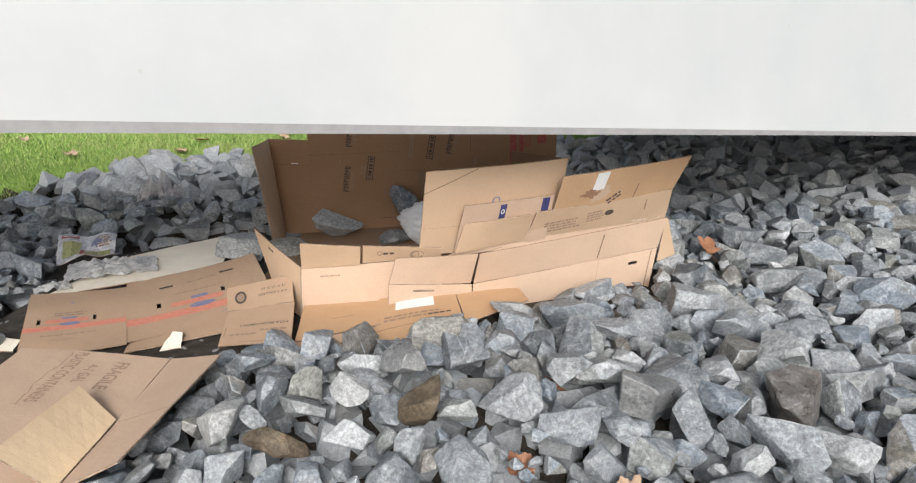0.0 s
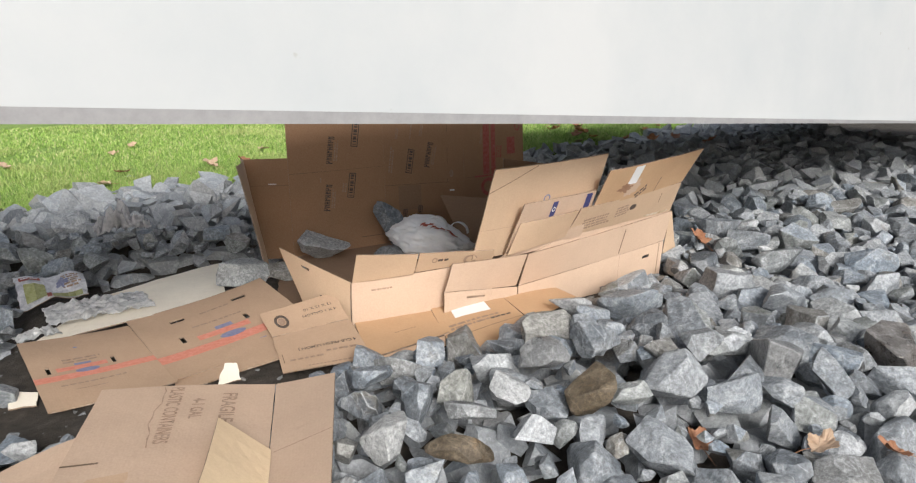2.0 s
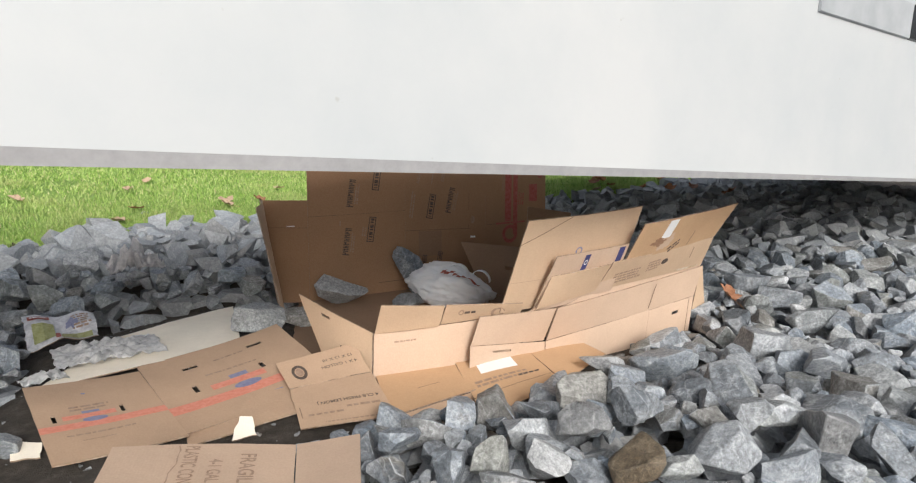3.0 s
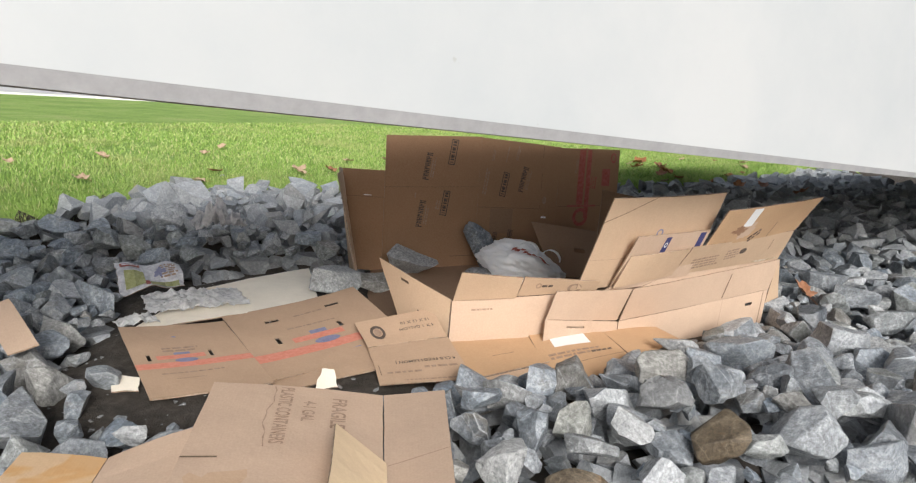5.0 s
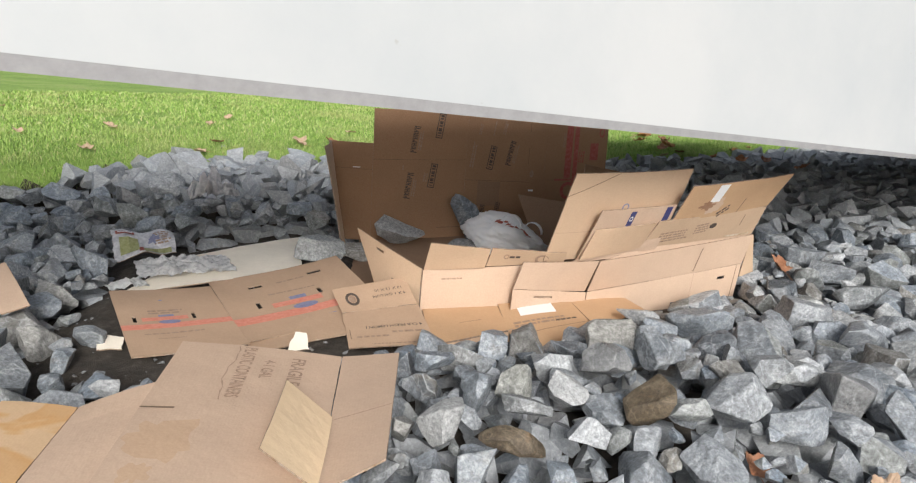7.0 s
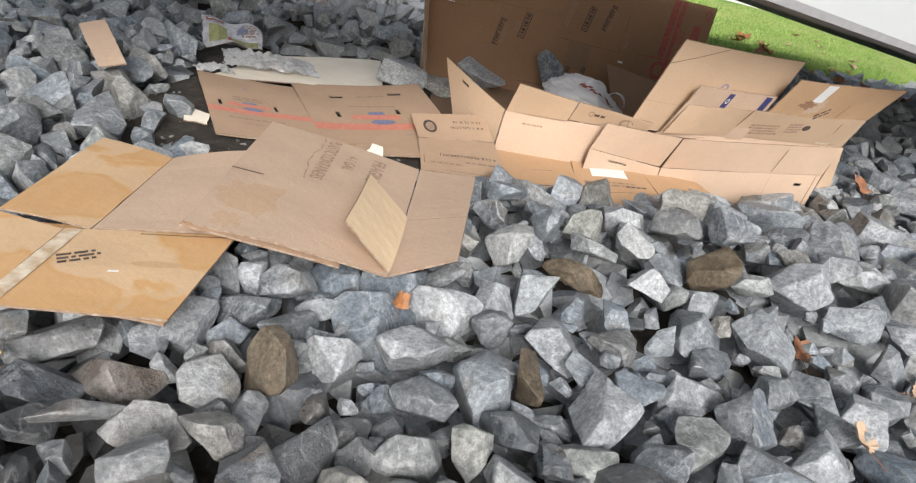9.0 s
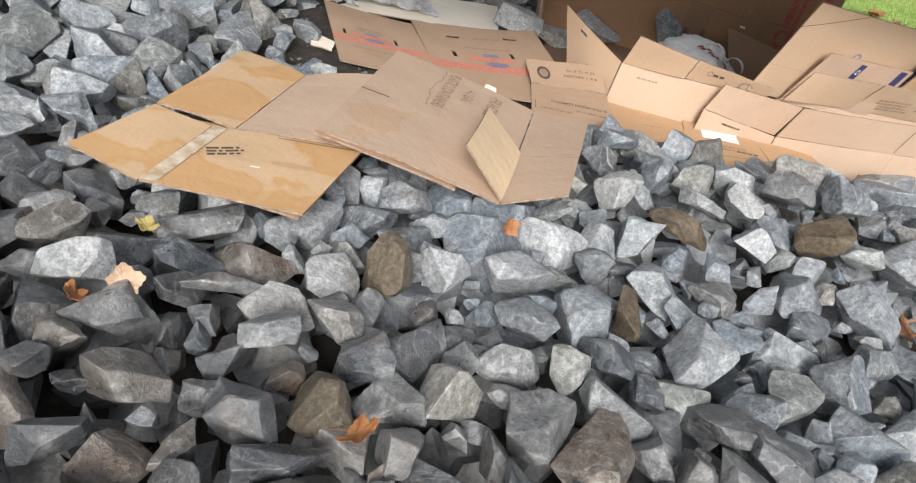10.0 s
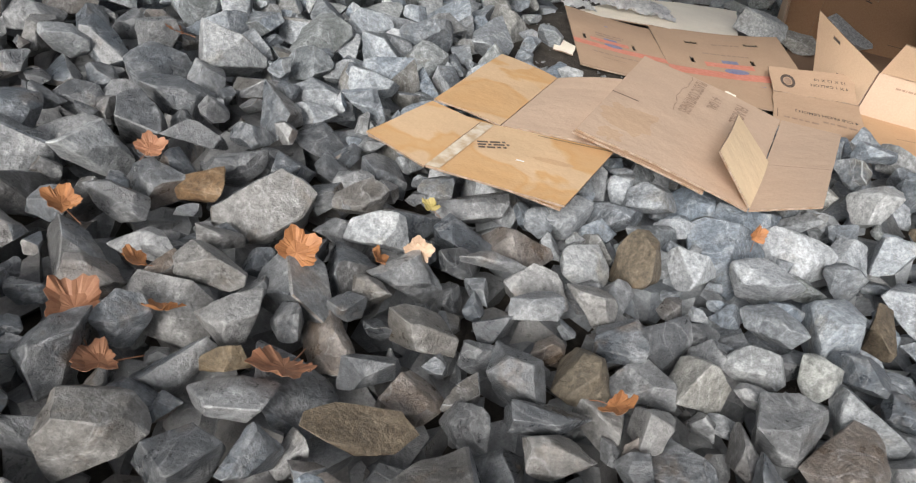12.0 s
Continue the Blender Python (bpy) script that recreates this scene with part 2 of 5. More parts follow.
for _i, (_a, _z) in enumerate((((0.22, 0.085, 0.03), (0.42, 0.19, 0.075)), ((0.20, 0.08, 0.04), (0.36, 0.18, 0.10)), ((0.40, 0.26, 0.17), (0.60, 0.45, 0.33)), ((0.36, 0.29, 0.08), (0.52, 0.42, 0.18)))):
    _m, _n, _l, _b = mat("autumn_leaf", 0.6)
    _f = noise_tex(_n, _l, coords(_n), 40.0, 5.0, 0.7)
    _l.new(ramp(_n, _l, _f, [(0.3, _a), (0.7, _z)]), _b.inputs["Base Color"])
    LEAF.append(_m)


# ---------------------------------------------------------------- helpers for building
def mesh_from(bm, name, material, smooth=False):
    me = bpy.data.meshes.new(name)
    bm.normal_update()
    bm.to_mesh(me)
    bm.free()
    if smooth:
        me.polygons.foreach_set("use_smooth", [True] * len(me.polygons))
    if material:
        me.materials.append(material)
    return me


def part(name, bm, material, parent, label="", smooth=False):
    ob = new(name, mesh_from(bm, name, material, smooth))
    if parent:
        ob.parent = parent
        ob.matrix_parent_inverse = parent.matrix_world.inverted()
    if label:
        ob["label"] = label
    return ob


def thing(name, at, label, category, group="", kind=""):
    e = new(name)
    e.matrix_world = Matrix.Translation(at)
    e.empty_display_size = 0.05
    return tagged(e, label, category, group, kind)


def box_bm(lo, hi, bev=0.0):
    bm = bmesh.new()
    bmesh.ops.create_cube(bm, size=1)
    for v in bm.verts:
        v.co = Vector([lo[k] + (v.co[k] + 0.5) * (hi[k] - lo[k]) for k in range(3)])
    if bev:
        bmesh.ops.bevel(bm, geom=bm.edges[:], offset=bev, segments=2, affect="EDGES")
    return bm


def patch(p00, p10, p11, p01, bulge=0.0, twist=0.0, wob=0.0025, seed=0):
    """A bent board between four corners: u runs along the bottom, v up; the front faces u x v."""
    a, b, c, d = map(Vector, (p00, p10, p11, p01))
    nrm = ((b - a) + (c - d)).cross((d - a) + (c - b)).normalized()
    w = ((b - a).length + (c - d).length) / 2
    h = ((d - a).length + (c - b).length) / 2

    def at(u, v, lift=0.0):
        p = a * (1 - u) * (1 - v) + b * u * (1 - v) + c * u * v + d * (1 - u) * v
        k = bulge * 4 * u * (1 - u) + twist * 4 * v * (1 - v)
        k += wob * noise.noise((u * w * 7 + seed * 3.1, v * h * 7, seed))
        return p + nrm * (k + lift)

    at.w, at.h, at.n = w, h, nrm
    return at


def sheet(name, S, parent, material, thick=0.005, holes=(), label="", cell=0.05, rag=0.0015):
    """A board of real thickness on the patch S; holes: (u0, v0, u1, v1) cut through."""
    us = set(np.linspace(0, 1, max(3, int(S.w / cell) + 1)).round(4))
    vs = set(np.linspace(0, 1, max(3, int(S.h / cell) + 1)).round(4))
    for u0, v0, u1, v1 in holes:
        us |= {u0, u1}
        vs |= {v0, v1}
    us, vs = sorted(us), sorted(vs)
    bm = bmesh.new()
    uvl = bm.loops.layers.uv.new("uv")
    grid = {}
    for i, u in enumerate(us):
        for j, v in enumerate(vs):
            ru = rv = 0.0
            if i in (0, len(us) - 1):
                ru = rag * noise.noise((v * S.h * 30, u * 9, S.w * 7)) / S.w
            if j in (0, len(vs) - 1):
                rv = rag * noise.noise((u * S.w * 30, v * 9 + 4, S.h * 7)) / S.h
            for side in (0, 1):
                q = bm.verts.new(S(u + ru, v + rv, (side - 0.5) * thick))
                grid[i, j, side] = (q, (u * S.w, v * S.h))

    def face(keys, side=0):
        f = bm.faces.new([grid[k][0] for k in keys])
        f.material_index = side
        for lp, k in zip(f.loops, keys):
            lp[uvl].uv = grid[k][1]

    cut = set()
    for i in range(len(us) - 1):
        for j in range(len(vs) - 1):
            cu, cv = (us[i] + us[i + 1]) / 2, (vs[j] + vs[j + 1]) / 2
            if any(h[0] < cu < h[2] and h[1] < cv < h[3] for h in holes):
                cut.add((i, j))
    for i in range(len(us) - 1):
        for j in range(len(vs) - 1):
            if (i, j) in cut:
                continue
            face([(i, j, 1), (i + 1, j, 1), (i + 1, j + 1, 1), (i, j + 1, 1)])
            face([(i, j, 0), (i, j + 1, 0), (i + 1, j + 1, 0), (i + 1, j, 0)])
            for di, dj, e0, e1 in ((-1, 0, (i, j + 1), (i, j)), (1, 0, (i + 1, j), (i + 1, j + 1)), (0, -1, (i, j), (i + 1, j)), (0, 1, (i + 1, j + 1), (i, j + 1))):
                ni, nj = i + di, j + dj
                if not (0 <= ni < len(us) - 1 and 0 <= nj < len(vs) - 1) or (ni, nj) in cut:
                    face([(*e0, 0), (*e1, 0), (*e1, 1), (*e0, 1)], 1)
    bmesh.ops.delete(bm, geom=[v for v in bm.verts if not v.link_faces], context="VERTS")
    ob = part(name, bm, material, parent, label)
    ob.data.materials.append(FLUTE)
    return ob


def decal(name, S, parent, material, u0, v0, u1, v1, lift=0.0035, shape="rect", label=""):
    """A thin printed patch lying on the front of the board."""
    bm = bmesh.new()
    n = max(2, int((u1 - u0) * S.w / 0.03))
    if shape in ("disc", "ring", "blob"):
        seg = 28
        rad = (0.62, 1.0) if shape == "ring" else (0.02, 1.0)
        rows = []
        for r in rad:
            row = []
            for a in np.linspace(0, 2 * math.pi, seg, endpoint=False):
                q = r * (1 + 0.9 * noise.noise((2 * math.cos(a) + u0 * 9, 2 * math.sin(a), v0 * 7))) if shape == "blob" else r
                row.append(bm.verts.new(S((u0 + u1) / 2 + q * (u1 - u0) / 2 * math.cos(a), (v0 + v1) / 2 + q * (v1 - v0) / 2 * math.sin(a), lift)))
            rows.append(row)
        for k in range(seg):
            bm.faces.new([rows[0][k], rows[1][k], rows[1][(k + 1) % seg], rows[0][(k + 1) % seg]])
    else:
        top = [bm.verts.new(S(u0 + (u1 - u0) * k / n, v1, lift)) for k in range(n + 1)]
        bot = [bm.verts.new(S(u0 + (u1 - u0) * k / n, v0, lift)) for k in range(n + 1)]
        for k in range(n):
            bm.faces.new([bot[k], bot[k + 1], top[k + 1], top[k]])
    return part(name, bm, material, parent, label)


def lettering(text, S, parent, material, u, v, height, angle=0.0, wide=1.0, lift=0.0035, bold=0.0):
    """Words of the built-in font laid on the board, centred on (u, v); height in metres."""
    cu = bpy.data.curves.new("words", "FONT")
    cu.body, cu.size = text, 1.0
    cu.align_x, cu.align_y = "CENTER", "CENTER"
    cu.offset = bold
    tmp = bpy.data.objects.new("words", cu)
    scene.collection.objects.link(tmp)
    dg = bpy.context.evaluated_depsgraph_get()
    me = bpy.data.meshes.new_from_object(tmp.evaluated_get(dg))
    bpy.data.objects.remove(tmp)
    c, s = math.cos(radians(angle)), math.sin(radians(angle))
    k = height / 0.72
    for q in me.vertices:
        x, y = q.co.x * k * wide, q.co.y * k
        q.co = S(u + (x * c - y * s) / S.w, v + (x * s + y * c) / S.h, lift)
    me.materials.clear()
    me.materials.append(material)
    ob = new("printed_lettering", me)
    ob.parent = parent
    ob.matrix_parent_inverse = parent.matrix_world.inverted()
    return ob


def bars(S, parent, material, u, v, width, height, rows, angle=0.0, seed=1):
    """Unreadable print: broken bars in rows, centred on (u, v)."""
    rng = random.Random(seed)
    bm = bmesh.new()
    c, s = math.cos(radians(angle)), math.sin(radians(angle))
    step = height / rows

    def put(x, y):
        return bm.verts.new(S(u + (x * c - y * s) / S.w, v + (x * s + y * c) / S.h, 0.0035))

    for r in range(rows):
        y = height / 2 - (r + 0.5) * step
        x, end = -width / 2, width / 2 * rng.uniform(0.6, 1.0)
        while x < end:
            w = rng.uniform(0.4, 1.6) * step
            w = min(w, end - x)
            if w > 0.002:
                bm.faces.new([put(x, y - step * 0.3), put(x + w, y - step * 0.3), put(x + w, y + step * 0.3), put(x, y + step * 0.3)])
            x += w + step * 0.28
    return part("printed_block", bm, material, parent)


def trade_print(S, parent, u, v, angle, seed):
    """A trade mark as a heavy broken bar with finer rows below it."""
    bm = bmesh.new()
    c, q = math.cos(radians(angle)), math.sin(radians(angle))
    for k in range(8):
        x0 = -0.078 + 0.0198 * k
        low, high = (-0.016, 0.016) if 0 < k < 7 else (-0.022, 0.016)
        for a0, b0, a1, b1 in ((x0, low, x0 + 0.006, high), (x0 + 0.006, -0.004 + 0.008 * (k % 2), x0 + 0.0145, 0.003 + 0.008 * (k % 2)), (x0 + 0.0105, low * (k % 3 > 0), x0 + 0.0155, high)):
            bm.faces.new([bm.verts.new(S(u - 0.014 / S.w + (x * c - y * q) / S.w, v + (x * q + y * c) / S.h, 0.0035)) for x, y in ((a0, b0), (a1, b0), (a1, b1), (a0, b1))])
    part("printed_mark", bm, INK, parent)
    bars(S, parent, INK_FADE, u + 0.022 / S.w, v - 0.004 / S.h, 0.12, 0.026, 2, angle, seed + 40)


def frame_mark(S, parent, material, u, v, width, height, line, angle=0.0):
    """A printed frame with a row of bars inside."""
    bm = bmesh.new()
    c, s = math.cos(radians(angle)), math.sin(radians(angle))

    def quad(x0, y0, x1, y1):
        bm.faces.new([bm.verts.new(S(u + (x * c - y * s) / S.w, v + (x * s + y * c) / S.h, 0.0035)) for x, y in ((x0, y0), (x1, y0), (x1, y1), (x0, y1))])

    w, h = width / 2, height / 2
    quad(-w, -h, w, -h + line)
    quad(-w, h - line, w, h)
    quad(-w, -h + line, -w + line, h - line)
    quad(w - line, -h + line, w, h - line)
    k = 9
    for i in range(k):
        x = -w + line * 2 + (width - 4 * line) * (i + 0.15) / k
        quad(x, -h * 0.5, x + (width - 4 * line) / k * (0.35 + 0.3 * (i % 3)), h * 0.5)
    return part("printed_mark", bm, material, parent)


# ---------------------------------------------------------------- ground
def smooth(a, b, t):
    t = min(1, max(0, (t - a) / (b - a)))
    return t * t * (3 - 2 * t)


def lawn_edge(x):
    if x < -1.27:
        e = 5.9 + 0.80 * (x + 1.27)
    elif x < 1.9:
        e = 5.9 + 0.28 * (x + 1.27)
    else:
        e = 6.79 + 0.88 * (x - 1.9)
    return e + 0.10 * math.sin(x * 2.3) + 0.07 * math.sin(x * 5.1)


def surf(x, y):
    """Height of the rock bed's top."""
    z = 0.10 + 0.15 * math.exp(-((x - 0.1) / 0.95) ** 2 - ((y - 2.05) / 0.40) ** 2)
    z += 0.19 * smooth(3.9, 4.7, y) * smooth(-0.9, -1.4, x)
    z += 0.11 * smooth(1.2, 2.2, x) * smooth(3.0, 4.4, y)
    z += 0.16 * smooth(4.7, 6.2, y) * smooth(-1.4, -0.9, x) * smooth(3.0, 1.5, x)
    z += 0.03 * smooth(-1.2, -2.0, x) * smooth(0.5, 1.4, y) * smooth(2.3, 1.9, y)
    return z


BARE = [(-2.08, 2.72), (-2.06, 2.28), (-1.2, 2.22), (-0.85, 2.42), (-0.6, 2.50), (-0.3, 2.46), (0.05, 2.72), (0.33, 2.96), (0.95, 3.28), (1.02, 3.5), (0.75, 4.75), (-0.9, 4.4), (-1.15, 4.12), (-1.3, 4.2), (-1.62, 4.12), (-1.9, 3.92), (-2.2, 3.95), (-2.2, 3.72), (-2.03, 3.4)]


def bare(x, y):
    """Signed distance into the bare soil patch, in metres (minus: outside)."""
    inside, best = False, 9.0
    for k, (x1, y1) in enumerate(BARE):
        x0, y0 = BARE[k - 1]
        if (y0 > y) != (y1 > y) and x < (x1 - x0) * (y - y0) / (y1 - y0) + x0:
            inside = not inside
        t = min(1, max(0, ((x - x0) * (x1 - x0) + (y - y0) * (y1 - y0)) / ((x1 - x0) ** 2 + (y1 - y0) ** 2)))
        best = min(best, math.hypot(x - x0 - t * (x1 - x0), y - y0 - t * (y1 - y0)))
    return best if inside else -best


def floor_z(x, y):
    """Height of the soil under everything."""
    e = y - lawn_edge(x)
    low = surf(x, y) - 0.19
    if -3 < x < 1.6 and 1.8 < y < 5:
        k = smooth(-0.15, 0.1, bare(x, y))
        low = low * (1 - k) + k * (0.0 + 0.012 * noise.noise((x * 5, y * 5, 0)))
    k = smooth(-0.35, 0.25, e)
    lawn = 0.30 + 0.02 * noise.noise((x * 0.6, y * 0.6, 3))
    return low * (1 - k) + lawn * k


def spread(lo, hi, step, far):
    out = list(np.arange(lo, hi + step / 2, step))
    d = step
    while out[-1] < far:
        d *= 1.5
        out.append(min(far, out[-1] + d))
    d = step
    while out[0] > -far:
        d *= 1.5
        out.insert(0, max(-far, out[0] - d))
    return out


gx, gy = spread(-4.6, 6.0, 0.08, 400), spread(-1.0, 10.4, 0.08, 400)
gv = [(x, y, floor_z(x, y) if abs(x) < 12 and -8 < y < 22 else 0.3 if y > lawn_edge(max(-30, min(30, x))) else 0.0) for y in gy for x in gx]
gf, gm = [], []
for j in range(len(gy) - 1):
    for i in range(len(gx) - 1):
        a = j * len(gx) + i
        gf.append((a, a + 1, a + len(gx) + 1, a + len(gx)))
        cx, cy = (gx[i] + gx[i + 1]) / 2, (gy[j] + gy[j + 1]) / 2
        gm.append(1 if cy > lawn_edge(max(-30, min(30, cx))) - 0.05 + 0.12 * noise.noise((cx * 4, cy * 4, 1)) else 0)
me = bpy.data.meshes.new("ground")
me.from_pydata(gv, [], gf)
me.materials.append(SOIL)
me.materials.append(LAWN)
me.polygons.foreach_set("material_index", gm)
me.polygons.foreach_set("use_smooth", [True] * len(gf))
ground = tagged(new("ground", me), "dark bare soil and green mown lawn", "ground", kind="structure")

bm = bmesh.new()
pts = [(-60, 14.0), (60, 22.0), (60, 50.0), (-60, 42.0)]
for z in (0.29, 0.345):
    for x, y in pts:
        bm.verts.new((x, y, z))
bm.verts.ensure_lookup_table()
bm.faces.new([bm.verts[k] for k in (4, 5, 6, 7)])
for k in range(4):
    bm.faces.new([bm.verts[q] for q in (k, (k + 1) % 4, 4 + (k + 1) % 4, 4 + k)])
road = tagged(part("road", bm, ROADM, None), "pale wet concrete road beyond the lawn", "road", kind="structure")

# ---------------------------------------------------------------- the white beam overhead
BP, BD = Vector((0.244, 2.44, 0.91)), Vector((-0.9105, -0.4077, 0.0685)).normalized()
BN = BD.cross(Vector((0, 0, 1))).normalized()
if BN.y > 0:
    BN = -BN
BU = BN.cross(BD).normalized()
if BU.z < 0:
    BU = -BU


def beam_at(s, out, up):
    return BP + BD * s + BN * out + BU * up


def profile(points, s0, s1, step=20, taper=0.0):
    """A bar along the beam with the given section (out, up), which may grow along it."""
    bm = bmesh.new()
    rows = [[bm.verts.new(beam_at(s, o, u * max(0.4, 1 + taper * s))) for o, u in points] for s in np.linspace(s0, s1, step + 1)]
    m = len(points)
    for k in range(step):
        for q in range(m):
            bm.faces.new([rows[k][q], rows[k][(q + 1) % m], rows[k + 1][(q + 1) % m], rows[k + 1][q]])
    bm.faces.new(rows[0])
    bm.faces.new(rows[-1])
    bmesh.ops.recalc_face_normals(bm, faces=bm.faces[:])
    return bm


beam = thing("bridge_beam", beam_at(0, 0, 0), "white painted low bridge beam with a grey lower edge", "beam", kind="structure")
part("web", profile([(0, 0), (0, 0.86), (-0.25, 0.86), (-0.25, 0.0)], -9, 7), PAINT, beam)
part("lower_edge", profile([(-0.0005, 0.0), (-0.006, -0.026), (-0.25, -0.034), (-0.25, 0.0)], -9, 7, 64, 0.18), EDGE, beam, "grey weathered lower edge")
# unseen slabs added behind the web to cut skylight, wider at the right
part("shade_deck", profile([(-0.252, 0.02), (-0.252, 0.24), (-1.4, 0.24), (-1.4, 0.02)], -9, 7), EDGE, beam, "unseen slab behind the beam, added for shade")
part("shade_deck", profile([(-1.402, 0.02), (-1.402, 0.24), (-3.2, 0.24), (-3.2, 0.02)], -9, -1.5), EDGE, beam, "unseen slab behind the beam, added for shade")
# soft shadow beside the dark panel, built as a thin grey strip
part("shadow_strip", profile([(0.001, 0.635), (0.014, 0.64), (0.014, 0.79), (0.001, 0.79)], -1.68, -0.86, 4), GREY, beam, "grey strip for the soft shadow on the white face")
part("dark_panel", profile([(0.001, 0.635), (0.012, 0.64), (0.012, 0.79), (0.001, 0.79)], -3.2, -1.69, 4), BLACK, beam, "glossy black panel")


# ---------------------------------------------------------------- cardboard shelter under the beam
shelter = thing("shelter_carton", (-0.4, 4.3, 0.0), "large opened brown carton standing as a shelter wall on soil", "cardboard box")
SB1 = patch((-0.887, 4.22, 0.005), (-0.322, 4.36, 0.005), (-0.322, 4.36, 0.79), (-0.887, 4.22, 0.782), 0.006, seed=1)
SB2 = patch((-0.330, 4.356, 0.005), (0.2, 4.5, 0.005), (0.195, 4.5, 0.742), (-0.330, 4.356, 0.787), -0.006, seed=2)
SR = patch((0.192, 4.497, 0.005), (0.66, 4.68, 0.005), (0.635, 4.68, 0.732), (0.188, 4.498, 0.738), 0.01, seed=3)
SL = patch((-1.06, 4.25, 0.01), (-0.880, 4.223, 0.01), (-0.880, 4.224, 0.585), (-1.136, 4.296, 0.58), 0.003, seed=4)
SS = patch((-1.02, 3.82, 0.02), (-1.065, 4.25, 0.01), (-1.140, 4.294, 0.585), (-1.142, 3.95, 0.59), 0.02, seed=5)
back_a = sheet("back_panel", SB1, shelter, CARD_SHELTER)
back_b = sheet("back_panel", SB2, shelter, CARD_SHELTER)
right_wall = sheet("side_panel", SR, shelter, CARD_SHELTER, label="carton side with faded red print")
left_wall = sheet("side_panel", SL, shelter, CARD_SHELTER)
left_flap = sheet("flap", SS, shelter, CARD)
SF = patch((-1.0, 3.15, 0.016), (0.55, 3.45, 0.016), (0.6, 4.6, 0.018), (-0.95, 4.2, 0.016), 0.004, seed=6)
# floor sheet coloured dark to carry the shade low in the shelter
shelter_floor = tagged(sheet("floor_sheet", SF, None, CARD_DARK, rag=0.01), "brown cardboard sheet on the shelter floor, darkened for shade", "cardboard sheet")
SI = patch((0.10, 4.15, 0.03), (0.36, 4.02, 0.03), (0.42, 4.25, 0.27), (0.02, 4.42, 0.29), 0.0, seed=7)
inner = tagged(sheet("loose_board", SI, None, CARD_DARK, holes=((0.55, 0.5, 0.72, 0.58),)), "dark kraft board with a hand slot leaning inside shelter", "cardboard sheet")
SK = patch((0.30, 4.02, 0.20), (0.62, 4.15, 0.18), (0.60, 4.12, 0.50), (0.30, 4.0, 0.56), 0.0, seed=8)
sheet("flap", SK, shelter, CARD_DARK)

# front carton with its small flaps
front = thing("open_carton", (-0.5, 2.9, 0.0), "open pale brown carton with flared flaps at the shelter's mouth", "cardboard box")
PA = patch((-0.676, 2.890, 0.02), (-0.07, 2.96, 0.03), (-0.07, 2.935, 0.285), (-0.668, 2.892, 0.245), 0.004, seed=11)
PA1 = patch((-0.666, 2.890, 0.248), (-0.416, 2.885, 0.268), (-0.404, 2.838, 0.361), (-0.650, 2.812, 0.382), 0.002, seed=12)
PA2 = patch((-0.408, 2.905, 0.268), (-0.072, 2.935, 0.288), (-0.073, 2.898, 0.338), (-0.396, 2.845, 0.362), 0.002, seed=13)
PT = patch((-0.83, 3.10, 0.02), (-0.68, 2.895, 0.02), (-0.672, 2.90, 0.247), (-0.944, 3.20, 0.337), 0.004, seed=14)
wall_a = sheet("wall_panel", PA, front, CARD_PALE)
flap_a1 = sheet("flap", PA1, front, CARD)
flap_a2 = sheet("flap", PA2, front, CARD)
flap_t = sheet("flap", PT, front, CARD, holes=((0.30, 0.86, 0.42, 0.90),))

# long carton wall with its handle slots and raised flaps
longc = thing("long_carton", (0.5, 3.15, 0.0), "long flattened carton wall with hand slots and raised flaps", "cardboard box")
PB0 = patch((-0.30, 2.862, 0.03), (0.062, 3.005, -0.01), (0.060, 3.0, 0.135), (-0.296, 2.864, 0.182), 0.0, seed=21)
PB1 = patch((-0.295, 2.864, 0.185), (0.056, 3.002, 0.140), (0.087, 2.946, 0.295), (-0.261, 2.856, 0.303), 0.003, seed=22)
PC0 = patch((0.064, 3.010, -0.03), (0.95, 3.37, -0.02), (0.991, 3.41, 0.175), (0.066, 3.004, 0.134), 0.006, seed=23)
PC1 = patch((0.068, 3.005, 0.138), (0.991, 3.408, 0.179), (1.025, 3.40, 0.334), (0.094, 2.95, 0.293), 0.006, seed=24)
PC2 = patch((1.0, 3.43, 0.10), (1.115, 3.50, 0.10), (1.035, 3.42, 0.325), (1.02, 3.41, 0.325), 0.0, seed=25)
PE2 = patch((0.302, 3.050, 0.335), (1.016, 3.405, 0.338), (1.008, 3.299, 0.501), (0.335, 2.955, 0.476), 0.004, seed=26)
PE = patch((0.409, 3.004, 0.466), (1.01, 3.297, 0.505), (1.048, 3.182, 0.680), (0.434, 2.892, 0.644), 0.006, seed=27)
PD3 = patch((-0.015, 2.902, 0.309), (0.296, 3.040, 0.336), (0.316, 2.935, 0.475), (0.025, 2.852, 0.454), 0.002, seed=28)
wall_b0 = sheet("wall_panel", PB0, longc, CARD_PALE, holes=((0.29, 0.78, 0.53, 0.84),))
wall_b1 = sheet("flap", PB1, longc, CARD_PALE)
wall_c0 = sheet("wall_panel", PC0, longc, CARD_PALE, holes=((0.838, 0.70, 0.888, 0.77),))
wall_c1 = sheet("wall_panel", PC1, longc, CARD_PALE)
sheet("side_flap", PC2, longc, CARD)
